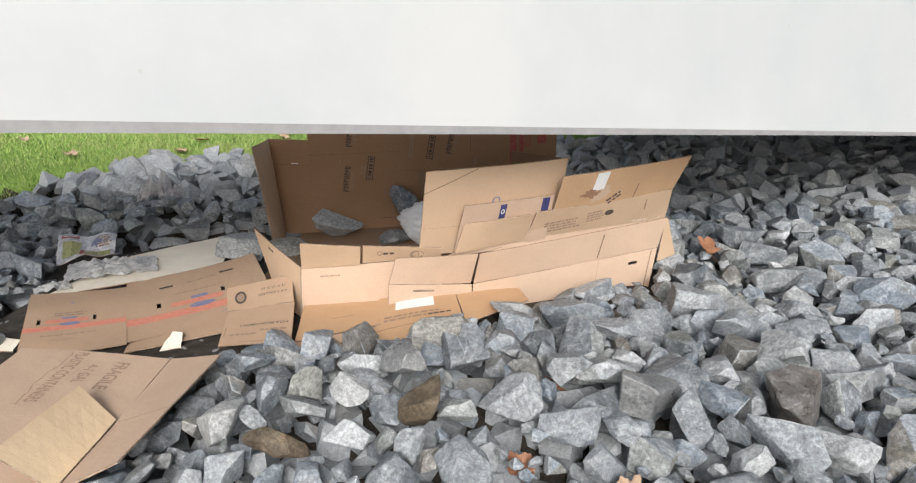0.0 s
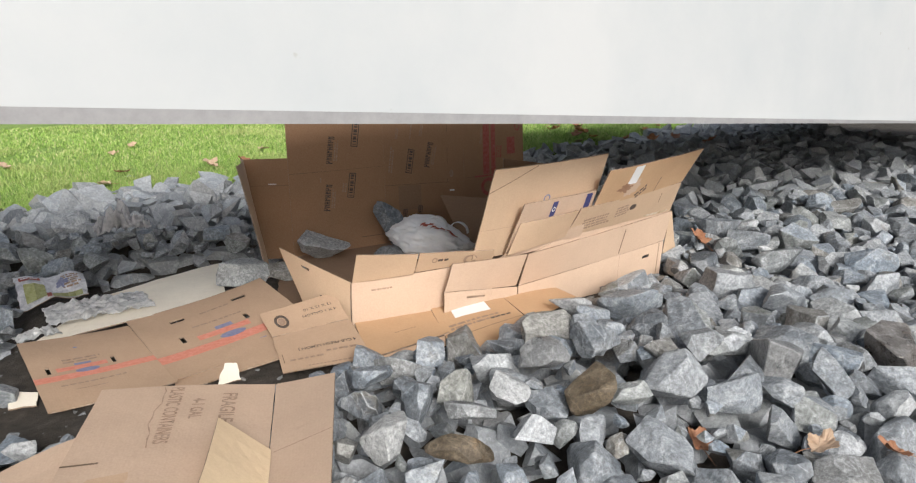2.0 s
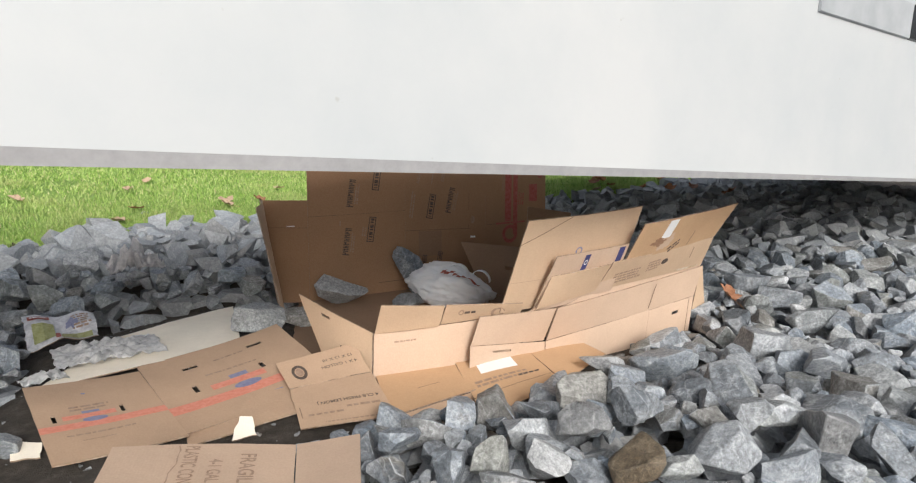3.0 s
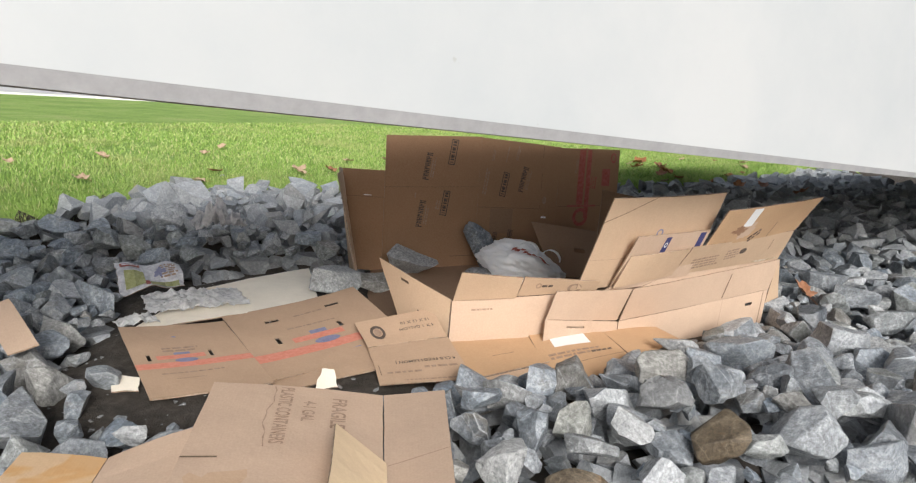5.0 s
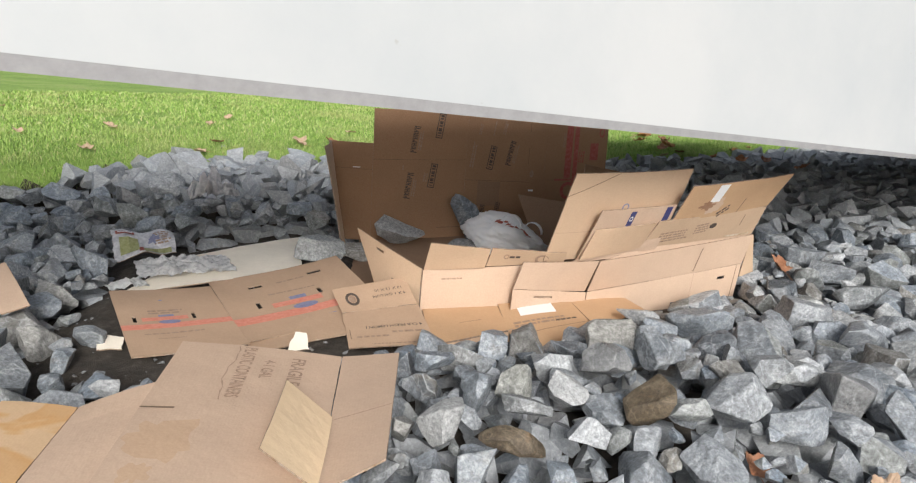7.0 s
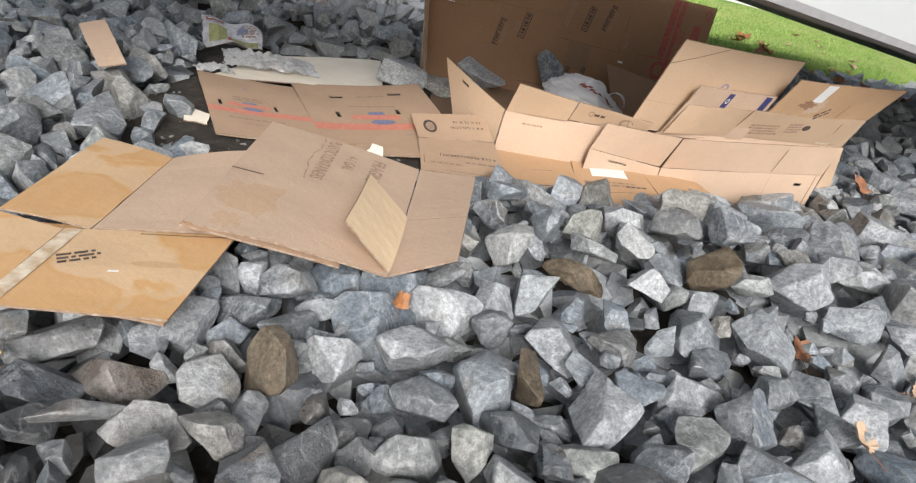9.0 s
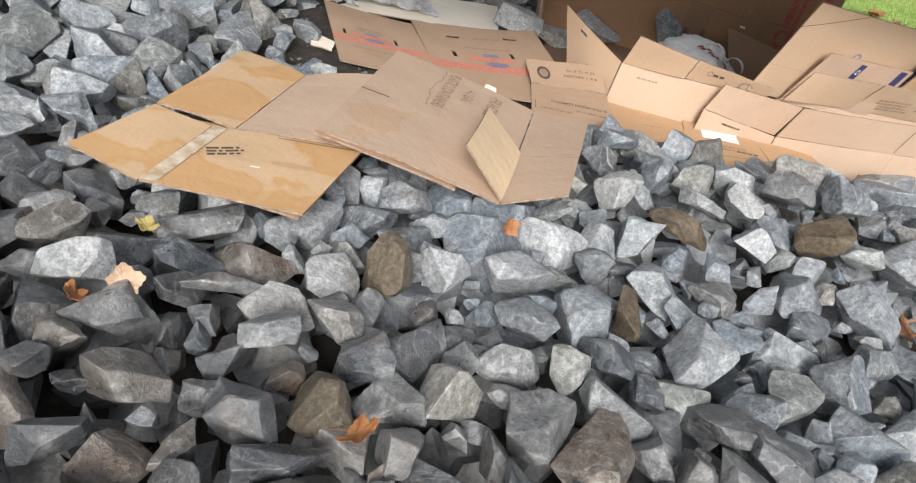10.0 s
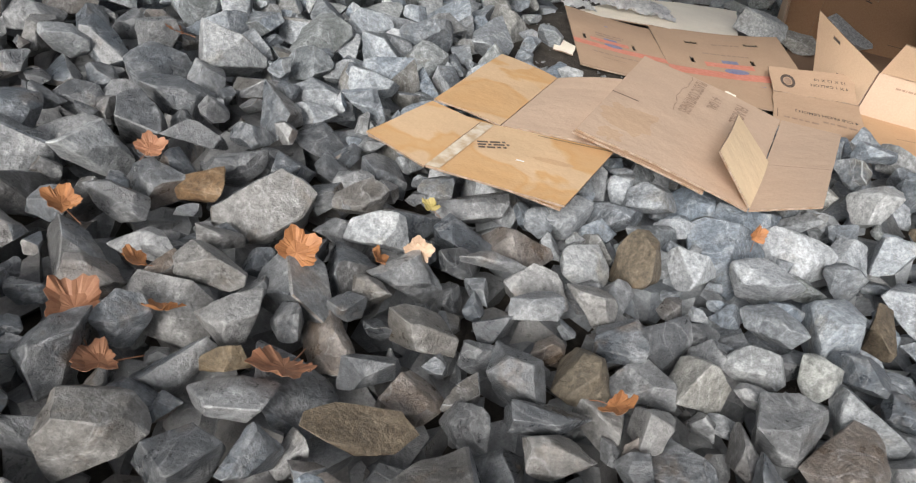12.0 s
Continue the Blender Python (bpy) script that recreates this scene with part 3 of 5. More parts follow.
flap_e2 = sheet("flap", PE2, longc, CARD)
flap_e = sheet("flap", PE, longc, CARD_ORANGE)
flap_d3 = sheet("flap", PD3, longc, CARD)
PX = patch((-0.05, 2.915, 0.29), (0.30, 3.055, 0.30), (0.30, 3.052, 0.334), (-0.02, 2.91, 0.312), 0.0, seed=29)
sheet("edge_strip", PX, longc, CARD_PALE)
PX2 = patch((0.10, 2.965, 0.285), (1.02, 3.415, 0.30), (1.018, 3.412, 0.336), (0.30, 3.055, 0.334), 0.0, seed=30)
sheet("edge_strip", PX2, longc, CARD_PALE)

PD1 = patch((-0.168, 2.905, 0.30), (0.42, 3.14, 0.30), (0.464, 2.981, 0.706), (-0.122, 2.712, 0.702), 0.008, seed=31)
board = tagged(sheet("leaning_board", PD1, None, CARD), "plain kraft cardboard sheet with a diagonal crease, leaning", "cardboard sheet")
PD2 = patch((-0.022, 2.93, 0.30), (0.39, 3.09, 0.32), (0.41, 2.975, 0.549), (0.026, 2.80, 0.543), 0.002, seed=32)
strip = tagged(sheet("striped_board", PD2, None, CARD_PALE), "pale cardboard sheet with blue printed squares, leaning", "cardboard sheet")

# flat sheets in front of the shelter
flat = thing("flattened_carton", (-0.3, 2.75, 0.05), "flattened orange kraft carton with a white label on soil", "cardboard box")
F1 = patch((-0.640, 2.575, 0.05), (-0.315, 2.69, 0.075), (-0.350, 2.985, 0.09), (-0.665, 2.895, 0.075), 0.0, seed=41)
F2 = patch((-0.330, 2.50, 0.045), (0.03, 2.68, 0.075), (-0.02, 3.03, 0.100), (-0.345, 2.985, 0.105), 0.006, seed=42)
F3 = patch((0.035, 2.69, 0.075), (0.31, 2.93, 0.085), (0.28, 3.09, 0.08), (-0.016, 3.03, 0.100), 0.004, seed=43)
flat1 = sheet("panel", F1, flat, CARD_ORANGE)
flat2 = sheet("panel", F2, flat, CARD_ORANGE)
flat3 = sheet("panel", F3, flat, CARD_ORANGE)
F4 = patch((-0.62, 2.57, 0.02), (-0.31, 2.68, 0.03), (-0.315, 2.69, 0.07), (-0.64, 2.577, 0.046), 0.0, seed=44)
sheet("edge_strip", F4, flat, CARD_OLD)

lemon = thing("printed_carton", (-0.85, 2.8, 0.02), "small flattened carton with round stamp and printed lettering", "cardboard box")
L1 = patch((-0.988, 2.859, 0.060), (-0.690, 2.815, 0.125), (-0.736, 2.994, 0.180), (-1.042, 3.033, 0.098), 0.0, seed=51)
L2 = patch((-0.952, 2.600, 0.018), (-0.634, 2.500, 0.085), (-0.688, 2.813, 0.122), (-0.988, 2.857, 0.057), 0.003, seed=52)
lem1 = sheet("flap", L1, lemon, CARD_OLD, rag=0.006)
lem2 = sheet("panel", L2, lemon, CARD_OLD, rag=0.006)

fruit = thing("fruit_carton", (-1.4, 2.9, 0.0), "flattened fruit carton with worn red stripe and hand holes", "cardboard box")
G1 = patch((-1.694, 2.494, 0.015), (-1.313, 2.60, 0.03), (-1.590, 3.235, 0.03), (-1.971, 3.094, 0.045), -0.004, seed=61)
G2 = patch((-1.325, 2.625, 0.025), (-0.80, 2.98, 0.050), (-1.05, 3.505, 0.115), (-1.600, 3.255, 0.042), -0.012, seed=62)
G3 = patch((-1.31, 2.56, 0.008), (-0.95, 2.72, 0.03), (-0.88, 2.98, 0.05), (-1.35, 2.80, 0.015), 0.0, seed=63)
fr1 = sheet("panel", G1, fruit, CARD_OLD, holes=((0.12, 0.46, 0.155, 0.55), (0.66, 0.46, 0.695, 0.55)))
fr2 = sheet("panel", G2, fruit, CARD_OLD, holes=((0.20, 0.42, 0.23, 0.51), (0.66, 0.47, 0.69, 0.55), (0.23, 0.76, 0.33, 0.80), (0.69, 0.80, 0.80, 0.84)))
sheet("lower_ply", G3, fruit, CARD_OLD, rag=0.008)

H1 = patch((-1.95, 3.10, 0.02), (-1.20, 3.42, 0.06), (-1.28, 4.00, 0.07), (-1.77, 3.62, 0.05), 0.006, seed=64)
white_sheet = tagged(sheet("white_sheet", H1, None, CARD_WHITE, rag=0.012), "pale white cardboard sheet lying on dark soil", "cardboard sheet")

# fragile carton and the stained carton on the rocks
frag = thing("container_carton", (-1.1, 1.85, 0.17), "opened kraft carton with fragile lettering lying on rocks", "cardboard box")
M1 = patch((-1.434, 1.408, 0.222), (-0.989, 1.491, 0.150), (-0.964, 2.186, 0.167), (-1.431, 2.152, 0.224), 0.006, seed=71)
M2 = patch((-0.985, 1.492, 0.152), (-0.837, 1.526, 0.215), (-0.786, 2.161, 0.195), (-0.960, 2.186, 0.169), 0.0, seed=72)
M3 = patch((-0.987, 1.496, 0.158), (-0.972, 1.80, 0.168), (-1.095, 1.860, 0.245), (-1.107, 1.473, 0.274), 0.004, seed=73)
fg1 = sheet("panel", M1, frag, CARD_PALE)
fg2 = sheet("flap", M2, frag, CARD_PALE)
fg3 = sheet("standing_flap", M3, frag, CARD_CREAM)
M4 = patch((-1.44, 1.40, 0.214), (-1.10, 1.465, 0.160), (-1.10, 1.70, 0.165), (-1.438, 1.66, 0.212), 0.004, seed=74)
sheet("lower_ply", M4, frag, CARD_OLD)

wet = thing("stained_carton", (-1.6, 1.45, 0.14), "flattened kraft carton with orange water stains on rocks", "cardboard box")
N1 = patch((-1.67, 1.085, 0.150), (-1.352, 1.115, 0.176), (-1.335, 1.470, 0.178), (-1.665, 1.385, 0.155), 0.0, seed=81)
N2 = patch((-1.87, 1.165, 0.125), (-1.673, 1.085, 0.148), (-1.669, 1.385, 0.153), (-1.822, 1.415, 0.145), 0.0, seed=82)
N3 = patch((-1.82, 1.420, 0.150), (-1.62, 1.398, 0.160), (-1.62, 1.86, 0.158), (-1.825, 1.905, 0.154), 0.004, seed=83)
N4 = patch((-1.617, 1.40, 0.160), (-1.338, 1.475, 0.178), (-1.44, 1.92, 0.205), (-1.617, 1.86, 0.160), 0.004, seed=84)
N5 = patch((-1.865, 1.17, 0.115), (-1.36, 1.12, 0.160), (-1.36, 1.48, 0.162), (-1.81, 1.41, 0.130), 0.0, seed=85)
wt1 = sheet("panel", N1, wet, CARD_STAIN)
wt2 = sheet("flap", N2, wet, CARD_STAIN)
wt3 = sheet("flap", N3, wet, CARD_STAIN)
wt4 = sheet("panel", N4, wet, CARD_PALE)
sheet("lower_ply", N5, wet, CARD_STAIN)

K1 = patch((-2.17, 2.63, 0.11), (-2.08, 2.65, 0.14), (-2.30, 2.96, 0.20), (-2.40, 2.95, 0.16), 0.0, seed=91)
tagged(sheet("card_scrap", K1, None, CARD_PALE, rag=0.004), "small rectangular cardboard piece leaning on rocks", "cardboard scrap")
K2 = patch((-1.175, 2.58, 0.01), (-1.095, 2.60, 0.012), (-1.115, 2.67, 0.05), (-1.155, 2.675, 0.05), 0.0, seed=92)
tagged(sheet("paper_scrap", K2, None, CARD_WHITE, rag=0.007, cell=0.012), "torn cream paper scrap on the soil", "paper scrap")
K3 = patch((-1.835, 2.57, 0.01), (-1.75, 2.575, 0.01), (-1.77, 2.66, 0.02), (-1.86, 2.67, 0.03), 0.0, seed=93)
tagged(sheet("paper_scrap", K3, None, CARD_WHITE, rag=0.007, cell=0.012), "torn cream paper scrap beside the fruit carton", "paper scrap")


# ---------------------------------------------------------------- print, labels, creases and tape
trade_print(SB1, back_a, 0.444, 0.782, 82, 1)
frame_mark(SB1, back_a, INK, 0.686, 0.884, 0.145, 0.042, 0.005, 82)
frame_mark(SB1, back_a, INK, 0.625, 0.507, 0.145, 0.042, 0.005, 82)
trade_print(SB1, back_a, 0.396, 0.432, 82, 2)
bars(SB1, back_a, INK_FADE, 0.311, 0.573, 0.035, 0.012, 1, 85, 3)
bars(SB1, back_a, INK_FADE, 0.55, 0.50, 0.06, 0.03, 2, 82, 13)
decal("crease", SB1, back_a, CUT, 0.0, 0.628, 0.30, 0.6305, 0.003)
decal("crease", SB1, back_a, CUT, 0.70, 0.10, 0.98, 0.104, 0.003)
frame_mark(SB2, back_b, INK, 0.311, 0.66, 0.145, 0.042, 0.005, 80)
trade_print(SB2, back_b, 0.565, 0.71, 79, 4)
bars(SB2, back_b, INK_FADE, 0.46, 0.914, 0.09, 0.022, 2, 78, 5)
bars(SB2, back_b, INK_FADE, 0.086, 0.68, 0.16, 0.03, 2, 82, 6)
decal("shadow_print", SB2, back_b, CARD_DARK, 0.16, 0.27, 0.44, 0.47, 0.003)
frame_mark(SB2, back_b, INK, 0.23, 0.24, 0.06, 0.03, 0.004, 80)
frame_mark(SB2, back_b, INK, 0.42, 0.26, 0.06, 0.03, 0.004, 80)
decal("round_print", SB2, back_b, INK_FADE, 0.80, 0.52, 0.85, 0.58, shape="disc")
decal("tape_end", SB2, back_b, PAPER, 0.80, 0.40, 0.86, 0.415)
decal("red_band", SR, right_wall, INK_RED, 0.30, 0.52, 0.40, 0.99)
decal("red_band", SR, right_wall, INK_RED, 0.43, 0.40, 0.50, 0.99)
decal("red_square", SR, right_wall, INK_RED, 0.70, 0.68, 0.84, 0.83)
decal("round_print", SR, right_wall, INK_RED, 0.84, 0.88, 0.94, 0.97, shape="ring")
bars(SR, right_wall, INK_RED, 0.56, 0.72, 0.09, 0.05, 3, 85, 7)
bars(SR, right_wall, INK_FADE, 0.27, 0.86, 0.10, 0.02, 2, 85, 8)
decal("round_print", SR, right_wall, INK_RED, 0.26, 0.33, 0.50, 0.49, shape="ring")
decal("red_band", SR, right_wall, INK_RED, 0.16, 0.50, 0.62, 0.515)
decal("crease", SR, right_wall, CUT, 0.02, 0.505, 0.98, 0.508, 0.003)
decal("crease", SB2, back_b, CUT, 0.0, 0.475, 0.80, 0.478, 0.003)
decal("crease", SB2, back_b, CUT, 0.775, 0.475, 0.779, 0.99, 0.003)
decal("crease", SB1, back_a, CUT, 0.30, 0.628, 0.98, 0.6295, 0.003)
bars(SB2, back_b, INK_FADE, 0.33, 0.90, 0.10, 0.012, 1, 80, 26)
bars(SB2, back_b, INK_FADE, 0.16, 0.88, 0.07, 0.02, 2, 80, 27)
decal("crease", SL, left_wall, CUT, 0.0, 0.735, 1.0, 0.738, 0.003)
decal("staple_tape", SL, left_wall, PAPER, 0.50, 0.748, 0.68, 0.756)
bars(PA, wall_a, INK_FADE, 0.19, 0.82, 0.10, 0.012, 1, 180, 9)
decal("swoosh_print", PA2, flap_a2, INK_FADE, 0.18, 0.42, 0.25, 0.72, shape="ring")
bars(PA2, flap_a2, INK, 0.32, 0.55, 0.05, 0.02, 1, 180, 10)
decal("stamp_ring", PA2, flap_a2, INK_FADE, 0.60, 0.05, 0.78, 0.75, shape="ring")
bars(PT, flap_t, INK, 0.55, 0.50, 0.06, 0.03, 2, 185, 11)
decal("white_label", PE, flap_e, PAPER, 0.255, 0.47, 0.345, 0.97)
bars(PE, flap_e, INK, 0.47, 0.16, 0.09, 0.045, 2, 40, 12)
decal("torn_patch", PE, flap_e, CARD_PALE, 0.26, 0.14, 0.40, 0.56, 0.003, shape="blob")
decal("grease_stain", PE, flap_e, GREASE, 0.19, 0.26, 0.31, 0.52, 0.0038, shape="blob")
decal("cut_line", PE, flap_e, CUT, 0.63, 0.02, 0.637, 0.45)
bars(PE2, flap_e2, INK_FADE, 0.22, 0.36, 0.20, 0.075, 4, 4, 13)
bars(PE2, flap_e2, INK_FADE, 0.44, 0.52, 0.10, 0.07, 4, 6, 14)
decal("round_print", PE2, flap_e2, INK, 0.50, 0.46, 0.565, 0.66, shape="disc")
decal("cut_line", PE2, flap_e2, CUT, 0.80, 0.45, 0.806, 0.82)
decal("tape", PE2, flap_e2, TAPE, 0.70, 0.03, 0.95, 0.10)
bm = bmesh.new()
q0, q1 = Vector((-0.01, 0.745)), Vector((0.345, 0.995))
for k in range(13):
    c = q0.lerp(q1, k / 12)
    for e in (-0.004, 0.004):
        bm.verts.new(PD1(c.x, c.y + e, 0.0032))
bm.verts.ensure_lookup_table()
for k in range(12):
    bm.faces.new([bm.verts[i] for i in (2 * k, 2 * k + 2, 2 * k + 3, 2 * k + 1)])
part("crease", bm, CUT, board)
decal("stamp_ring", PD1, board, INK_BLUE, 0.475, 0.56, 0.535, 0.65, shape="ring")
decal("crease", PD1, board, INK_FADE, 0.0, 0.335, 0.55, 0.338, 0.003)
decal("blue_square", PD2, strip, INK_NAVY, 0.40, 0.64, 0.47, 0.94)
decal("white_mark", PD2, strip, PAPER, 0.415, 0.74, 0.455, 0.84, 0.004, shape="ring")
decal("blue_square", PD2, strip, INK_NAVY, 0.87, 0.62, 0.955, 0.97)
decal("cut_line", PC1, wall_c1, CUT, 0.637, 0.06, 0.643, 0.86)
decal("cut_line", PC0, wall_c0, CUT, 0.962, 0.0, 0.967, 0.98)
decal("crease", PC0, wall_c0, INK_FADE, 0.655, 0.0, 0.657, 0.98, 0.003)
decal("white_label", F2, flat2, PAPER, 0.22, 0.585, 0.70, 0.87)
bars(F2, flat2, INK_FADE, 0.42, 0.44, 0.24, 0.05, 2, 180, 15)
bars(F2, flat2, INK, 0.72, 0.40, 0.12, 0.022, 1, 180, 16)
decal("cut_line", F2, flat2, CUT, 0.0, 0.27, 1.0, 0.277)
decal("slot_cut", F1, flat1, CUT, 0.40, 0.42, 0.68, 0.428)
decal("stamp_ring", L1, lem1, INK, 0.12, 0.22, 0.30, 0.74, shape="ring")
decal("stamp_core", L1, lem1, INK_FADE, 0.165, 0.34, 0.255, 0.62, 0.0036, shape="disc")
lettering("4 X 1 GALLON", L1, lem1, INK, 0.70, 0.45, 0.017, 180, 0.9, bold=0.012)
lettering("12 X 12 X 10", L1, lem1, INK, 0.72, 0.66, 0.017, 180, 0.9, bold=0.012)
lettering("4 CLB FRESH LEMON J", L2, lem2, INK, 0.60, 0.50, 0.018, 180, 0.92, bold=0.015)
bars(L2, lem2, INK_FADE, 0.72, 0.34, 0.13, 0.022, 1, 180, 17)
bars(L2, lem2, INK_FADE, 0.28, 0.26, 0.15, 0.022, 1, 180, 18)
decal("cut_line", L2, lem2, CUT, 0.05, 0.22, 0.058, 0.48)
bars(L2, lem2, INK_FADE, 0.55, 0.06, 0.2, 0.014, 1, 180, 19)
decal("red_stripe", G1, fr1, INK_SALMON, 0.0, 0.345, 1.0, 0.42)
decal("red_band", G1, fr1, INK_SALMON, 0.20, 0.465, 0.62, 0.52)
decal("blue_badge", G1, fr1, INK_BLUE, 0.34, 0.405, 0.54, 0.465, 0.004, shape="disc")
decal("blue_badge", G1, fr1, INK_BLUE, 0.36, 0.525, 0.50, 0.555)
bars(G1, fr1, INK_FADE, 0.44, 0.60, 0.13, 0.05, 2, 0, 20)
bars(G1, fr1, INK_FADE, 0.50, 0.27, 0.26, 0.018, 1, 0, 21)
bars(G1, fr1, INK_FADE, 0.40, 0.20, 0.10, 0.01, 1, 0, 22)
decal("blue_badge", G1, fr1, INK_BLUE, 0.42, 0.78, 0.46, 0.80, shape="disc")
decal("red_stripe", G2, fr2, INK_SALMON, 0.0, 0.215, 1.0, 0.315)
decal("red_band", G2, fr2, INK_SALMON, 0.30, 0.385, 0.66, 0.455)
decal("blue_badge", G2, fr2, INK_BLUE, 0.42, 0.30, 0.60, 0.38, 0.004, shape="disc")
decal("blue_badge", G2, fr2, INK_BLUE, 0.44, 0.46, 0.56, 0.51)
decal("red_band", G2, fr2, INK_SALMON, 0.42, 0.04, 0.82, 0.12)
decal("blue_badge", G2, fr2, INK_BLUE, 0.56, 0.00, 0.72, 0.06, 0.004, shape="disc")
decal("blue_badge", G2, fr2, INK_BLUE, 0.56, 0.11, 0.66, 0.145)
bars(G2, fr2, INK_FADE, 0.50, 0.60, 0.22, 0.02, 1, 0, 23)
bars(G2, fr2, INK_FADE, 0.55, 0.78, 0.14, 0.02, 1, 0, 24)
lettering("FRAGILE", M1, fg1, INK_FADE, 0.735, 0.80, 0.040, -90, 0.86, bold=0.015)
lettering("4-1 GAL", M1, fg1, INK_FADE, 0.565, 0.80, 0.033, -90, 0.75, bold=0.015)
lettering("PLASTIC CONTAINERS", M1, fg1, INK_FADE, 0.425, 0.765, 0.036, -90, 0.62, bold=0.015)
decal("slit", M1, fg1, CUT, 0.0, 0.452, 0.17, 0.462)
bm = bmesh.new()
for k in range(15):
    v = 0.985 - 0.46 * k / 14
    u = 0.352 + 0.006 * math.sin(k * 1.9) + 0.014 * math.sin(k * 0.6)
    for e in (-0.003, 0.003):
        bm.verts.new(M1(u + e * (1 + 0.6 * math.sin(k * 2.7)), v, 0.0034))
bm.verts.ensure_lookup_table()
for k in range(14):
    bm.faces.new([bm.verts[i] for i in (2 * k, 2 * k + 1, 2 * k + 3, 2 * k + 2)])
part("torn_edge", bm, INK_FADE, fg1)
decal("water_stain", M1, fg1, CARD_DAMP, 0.04, 0.14, 0.34, 0.37, 0.003, shape="blob")
decal("water_stain", M1, fg1, CARD_DAMP, 0.10, 0.02, 0.22, 0.12, 0.003, shape="blob")
decal("crease", M2, fg2, INK_FADE, 0.05, 0.44, 0.98, 0.444, 0.003)
decal("tape", N1, wt1, TAPE, 0.0, 0.0, 0.10, 0.98, 0.004)
bars(N1, wt1, INK, 0.24, 0.62, 0.075, 0.05, 3, 28, 25)
decal("cut_line", N1, wt1, CUT, 0.44, 0.955, 0.98, 0.967)
decal("water_stain", N1, wt1, CARD_ORANGE, 0.55, 0.52, 0.85, 0.60, shape="disc")
decal("scuff", N1, wt1, PAPER, 0.47, 0.44, 0.53, 0.46)

# ---------------------------------------------------------------- litter
def crumple(name, at, w, d, h, seed, material, turn, label, category, rough=1.0, nx=26, ny=18):
    """A thin creased sheet, folded up and down on its support."""
    bm = bmesh.new()
    uvl = bm.loops.layers.uv.new("uv")
    rows = []
    for j in range(ny):
        row = []
        for i in range(nx):
            u, v = i / (nx - 1), j / (ny - 1)
            edge = 1 + 0.06 * noise.noise((u * 5, v * 5, seed))
            x, y = (u - 0.5) * w * edge, (v - 0.5) * d * edge
            f = abs(noise.noise((u * 3.1 * rough, v * 2.7 * rough, seed * 1.7))) + 0.5 * abs(noise.noise((u * 8 * rough, v * 7 * rough, seed)))
            z = h * (0.15 + 1.15 * f) * (0.55 + 0.6 * math.sin(math.pi * min(1, max(0, u))))
            row.append((bm.verts.new((x, y, z)), (u, v)))
        rows.append(row)
    for j in range(ny - 1):
        for i in range(nx - 1):
            c = [rows[j][i], rows[j][i + 1], rows[j + 1][i + 1], rows[j + 1][i]]
            f = bm.faces.new([q[0] for q in c])
            for lp, q in zip(f.loops, c):
                lp[uvl].uv = q[1]
    bmesh.ops.solidify(bm, geom=bm.faces[:], thickness=0.0015)
    ob = new(name, mesh_from(bm, name, material, True))
    ob.matrix_world = pose(*at, 0, 0, turn)
    return tagged(ob, label, category)


NP = patch((-2.09, 3.53, 0.04), (-1.84, 3.66, 0.045), (-1.91, 3.86, 0.105), (-2.19, 3.78, 0.125), 0.02, 0.015, 0.05, seed=95)
news = tagged(sheet("newspaper", NP, None, NEWS, 0.004, cell=0.02, rag=0.012), "crumpled colour newspaper in clear plastic on rocks", "newspaper")
decal("masthead", NP, news, INK_RED, 0.06, 0.74, 0.36, 0.90, 0.006)
decal("masthead_gap", NP, news, PAPER, 0.09, 0.80, 0.33, 0.84, 0.008)
decal("printed_picture", NP, news, NEWS_OLIVE, 0.10, 0.12, 0.40, 0.60, 0.006)
decal("printed_picture", NP, news, NEWS_OLIVE, 0.48, 0.02, 0.92, 0.22, 0.006)
decal("printed_picture", NP, news, INK_BLUE, 0.56, 0.44, 0.74, 0.76, 0.006, shape="blob")
decal("red_panel", NP, news, INK_RED, 0.40, 0.04, 0.47, 0.30, 0.006)
bars(NP, news, INK_FADE, 0.80, 0.60, 0.08, 0.12, 6, 0, 30)
crumple("newspaper", (-1.74, 3.42, 0.058), 0.42, 0.27, 0.030, 9, NEWSGREY, 22, "wet grey newspaper lying on white cardboard", "newspaper", 2.4, 60, 40)
crumple("rag", (-1.77, 4.17, 0.235), 0.26, 0.20, 0.13, 14, CLOTH, 20, "crumpled pale grey rag on the rocks", "rag", 1.3, 44, 36)
crumple("paper_scrap", (-1.93, 3.20, 0.03), 0.16, 0.10, 0.03, 21, PAPER, 35, "torn white paper at the sheet's corner", "paper scrap", 1.5)

# plastic bag in the shelter
bm = bmesh.new()
bmesh.ops.create_icosphere(bm, subdivisions=5, radius=1.0)
for v in bm.verts:
    p = v.co.copy()
    k = 1 + 0.22 * noise.noise(p * 1.3 + Vector((4, 0, 0))) - 0.14 * abs(noise.noise(p * 2.8)) - 0.16 * abs(noise.noise(p * 5.5)) - 0.06 * abs(noise.noise(p * 13.0))
    taper = 1 - 0.28 * max(0, p.x)
    v.co = Vector((p.x * 0.235 * k, p.y * 0.15 * k * taper, max(-0.085, p.z * 0.115 * k * taper)))
bag = new("plastic_bag", mesh_from(bm, "plastic_bag", PLASTIC, True))
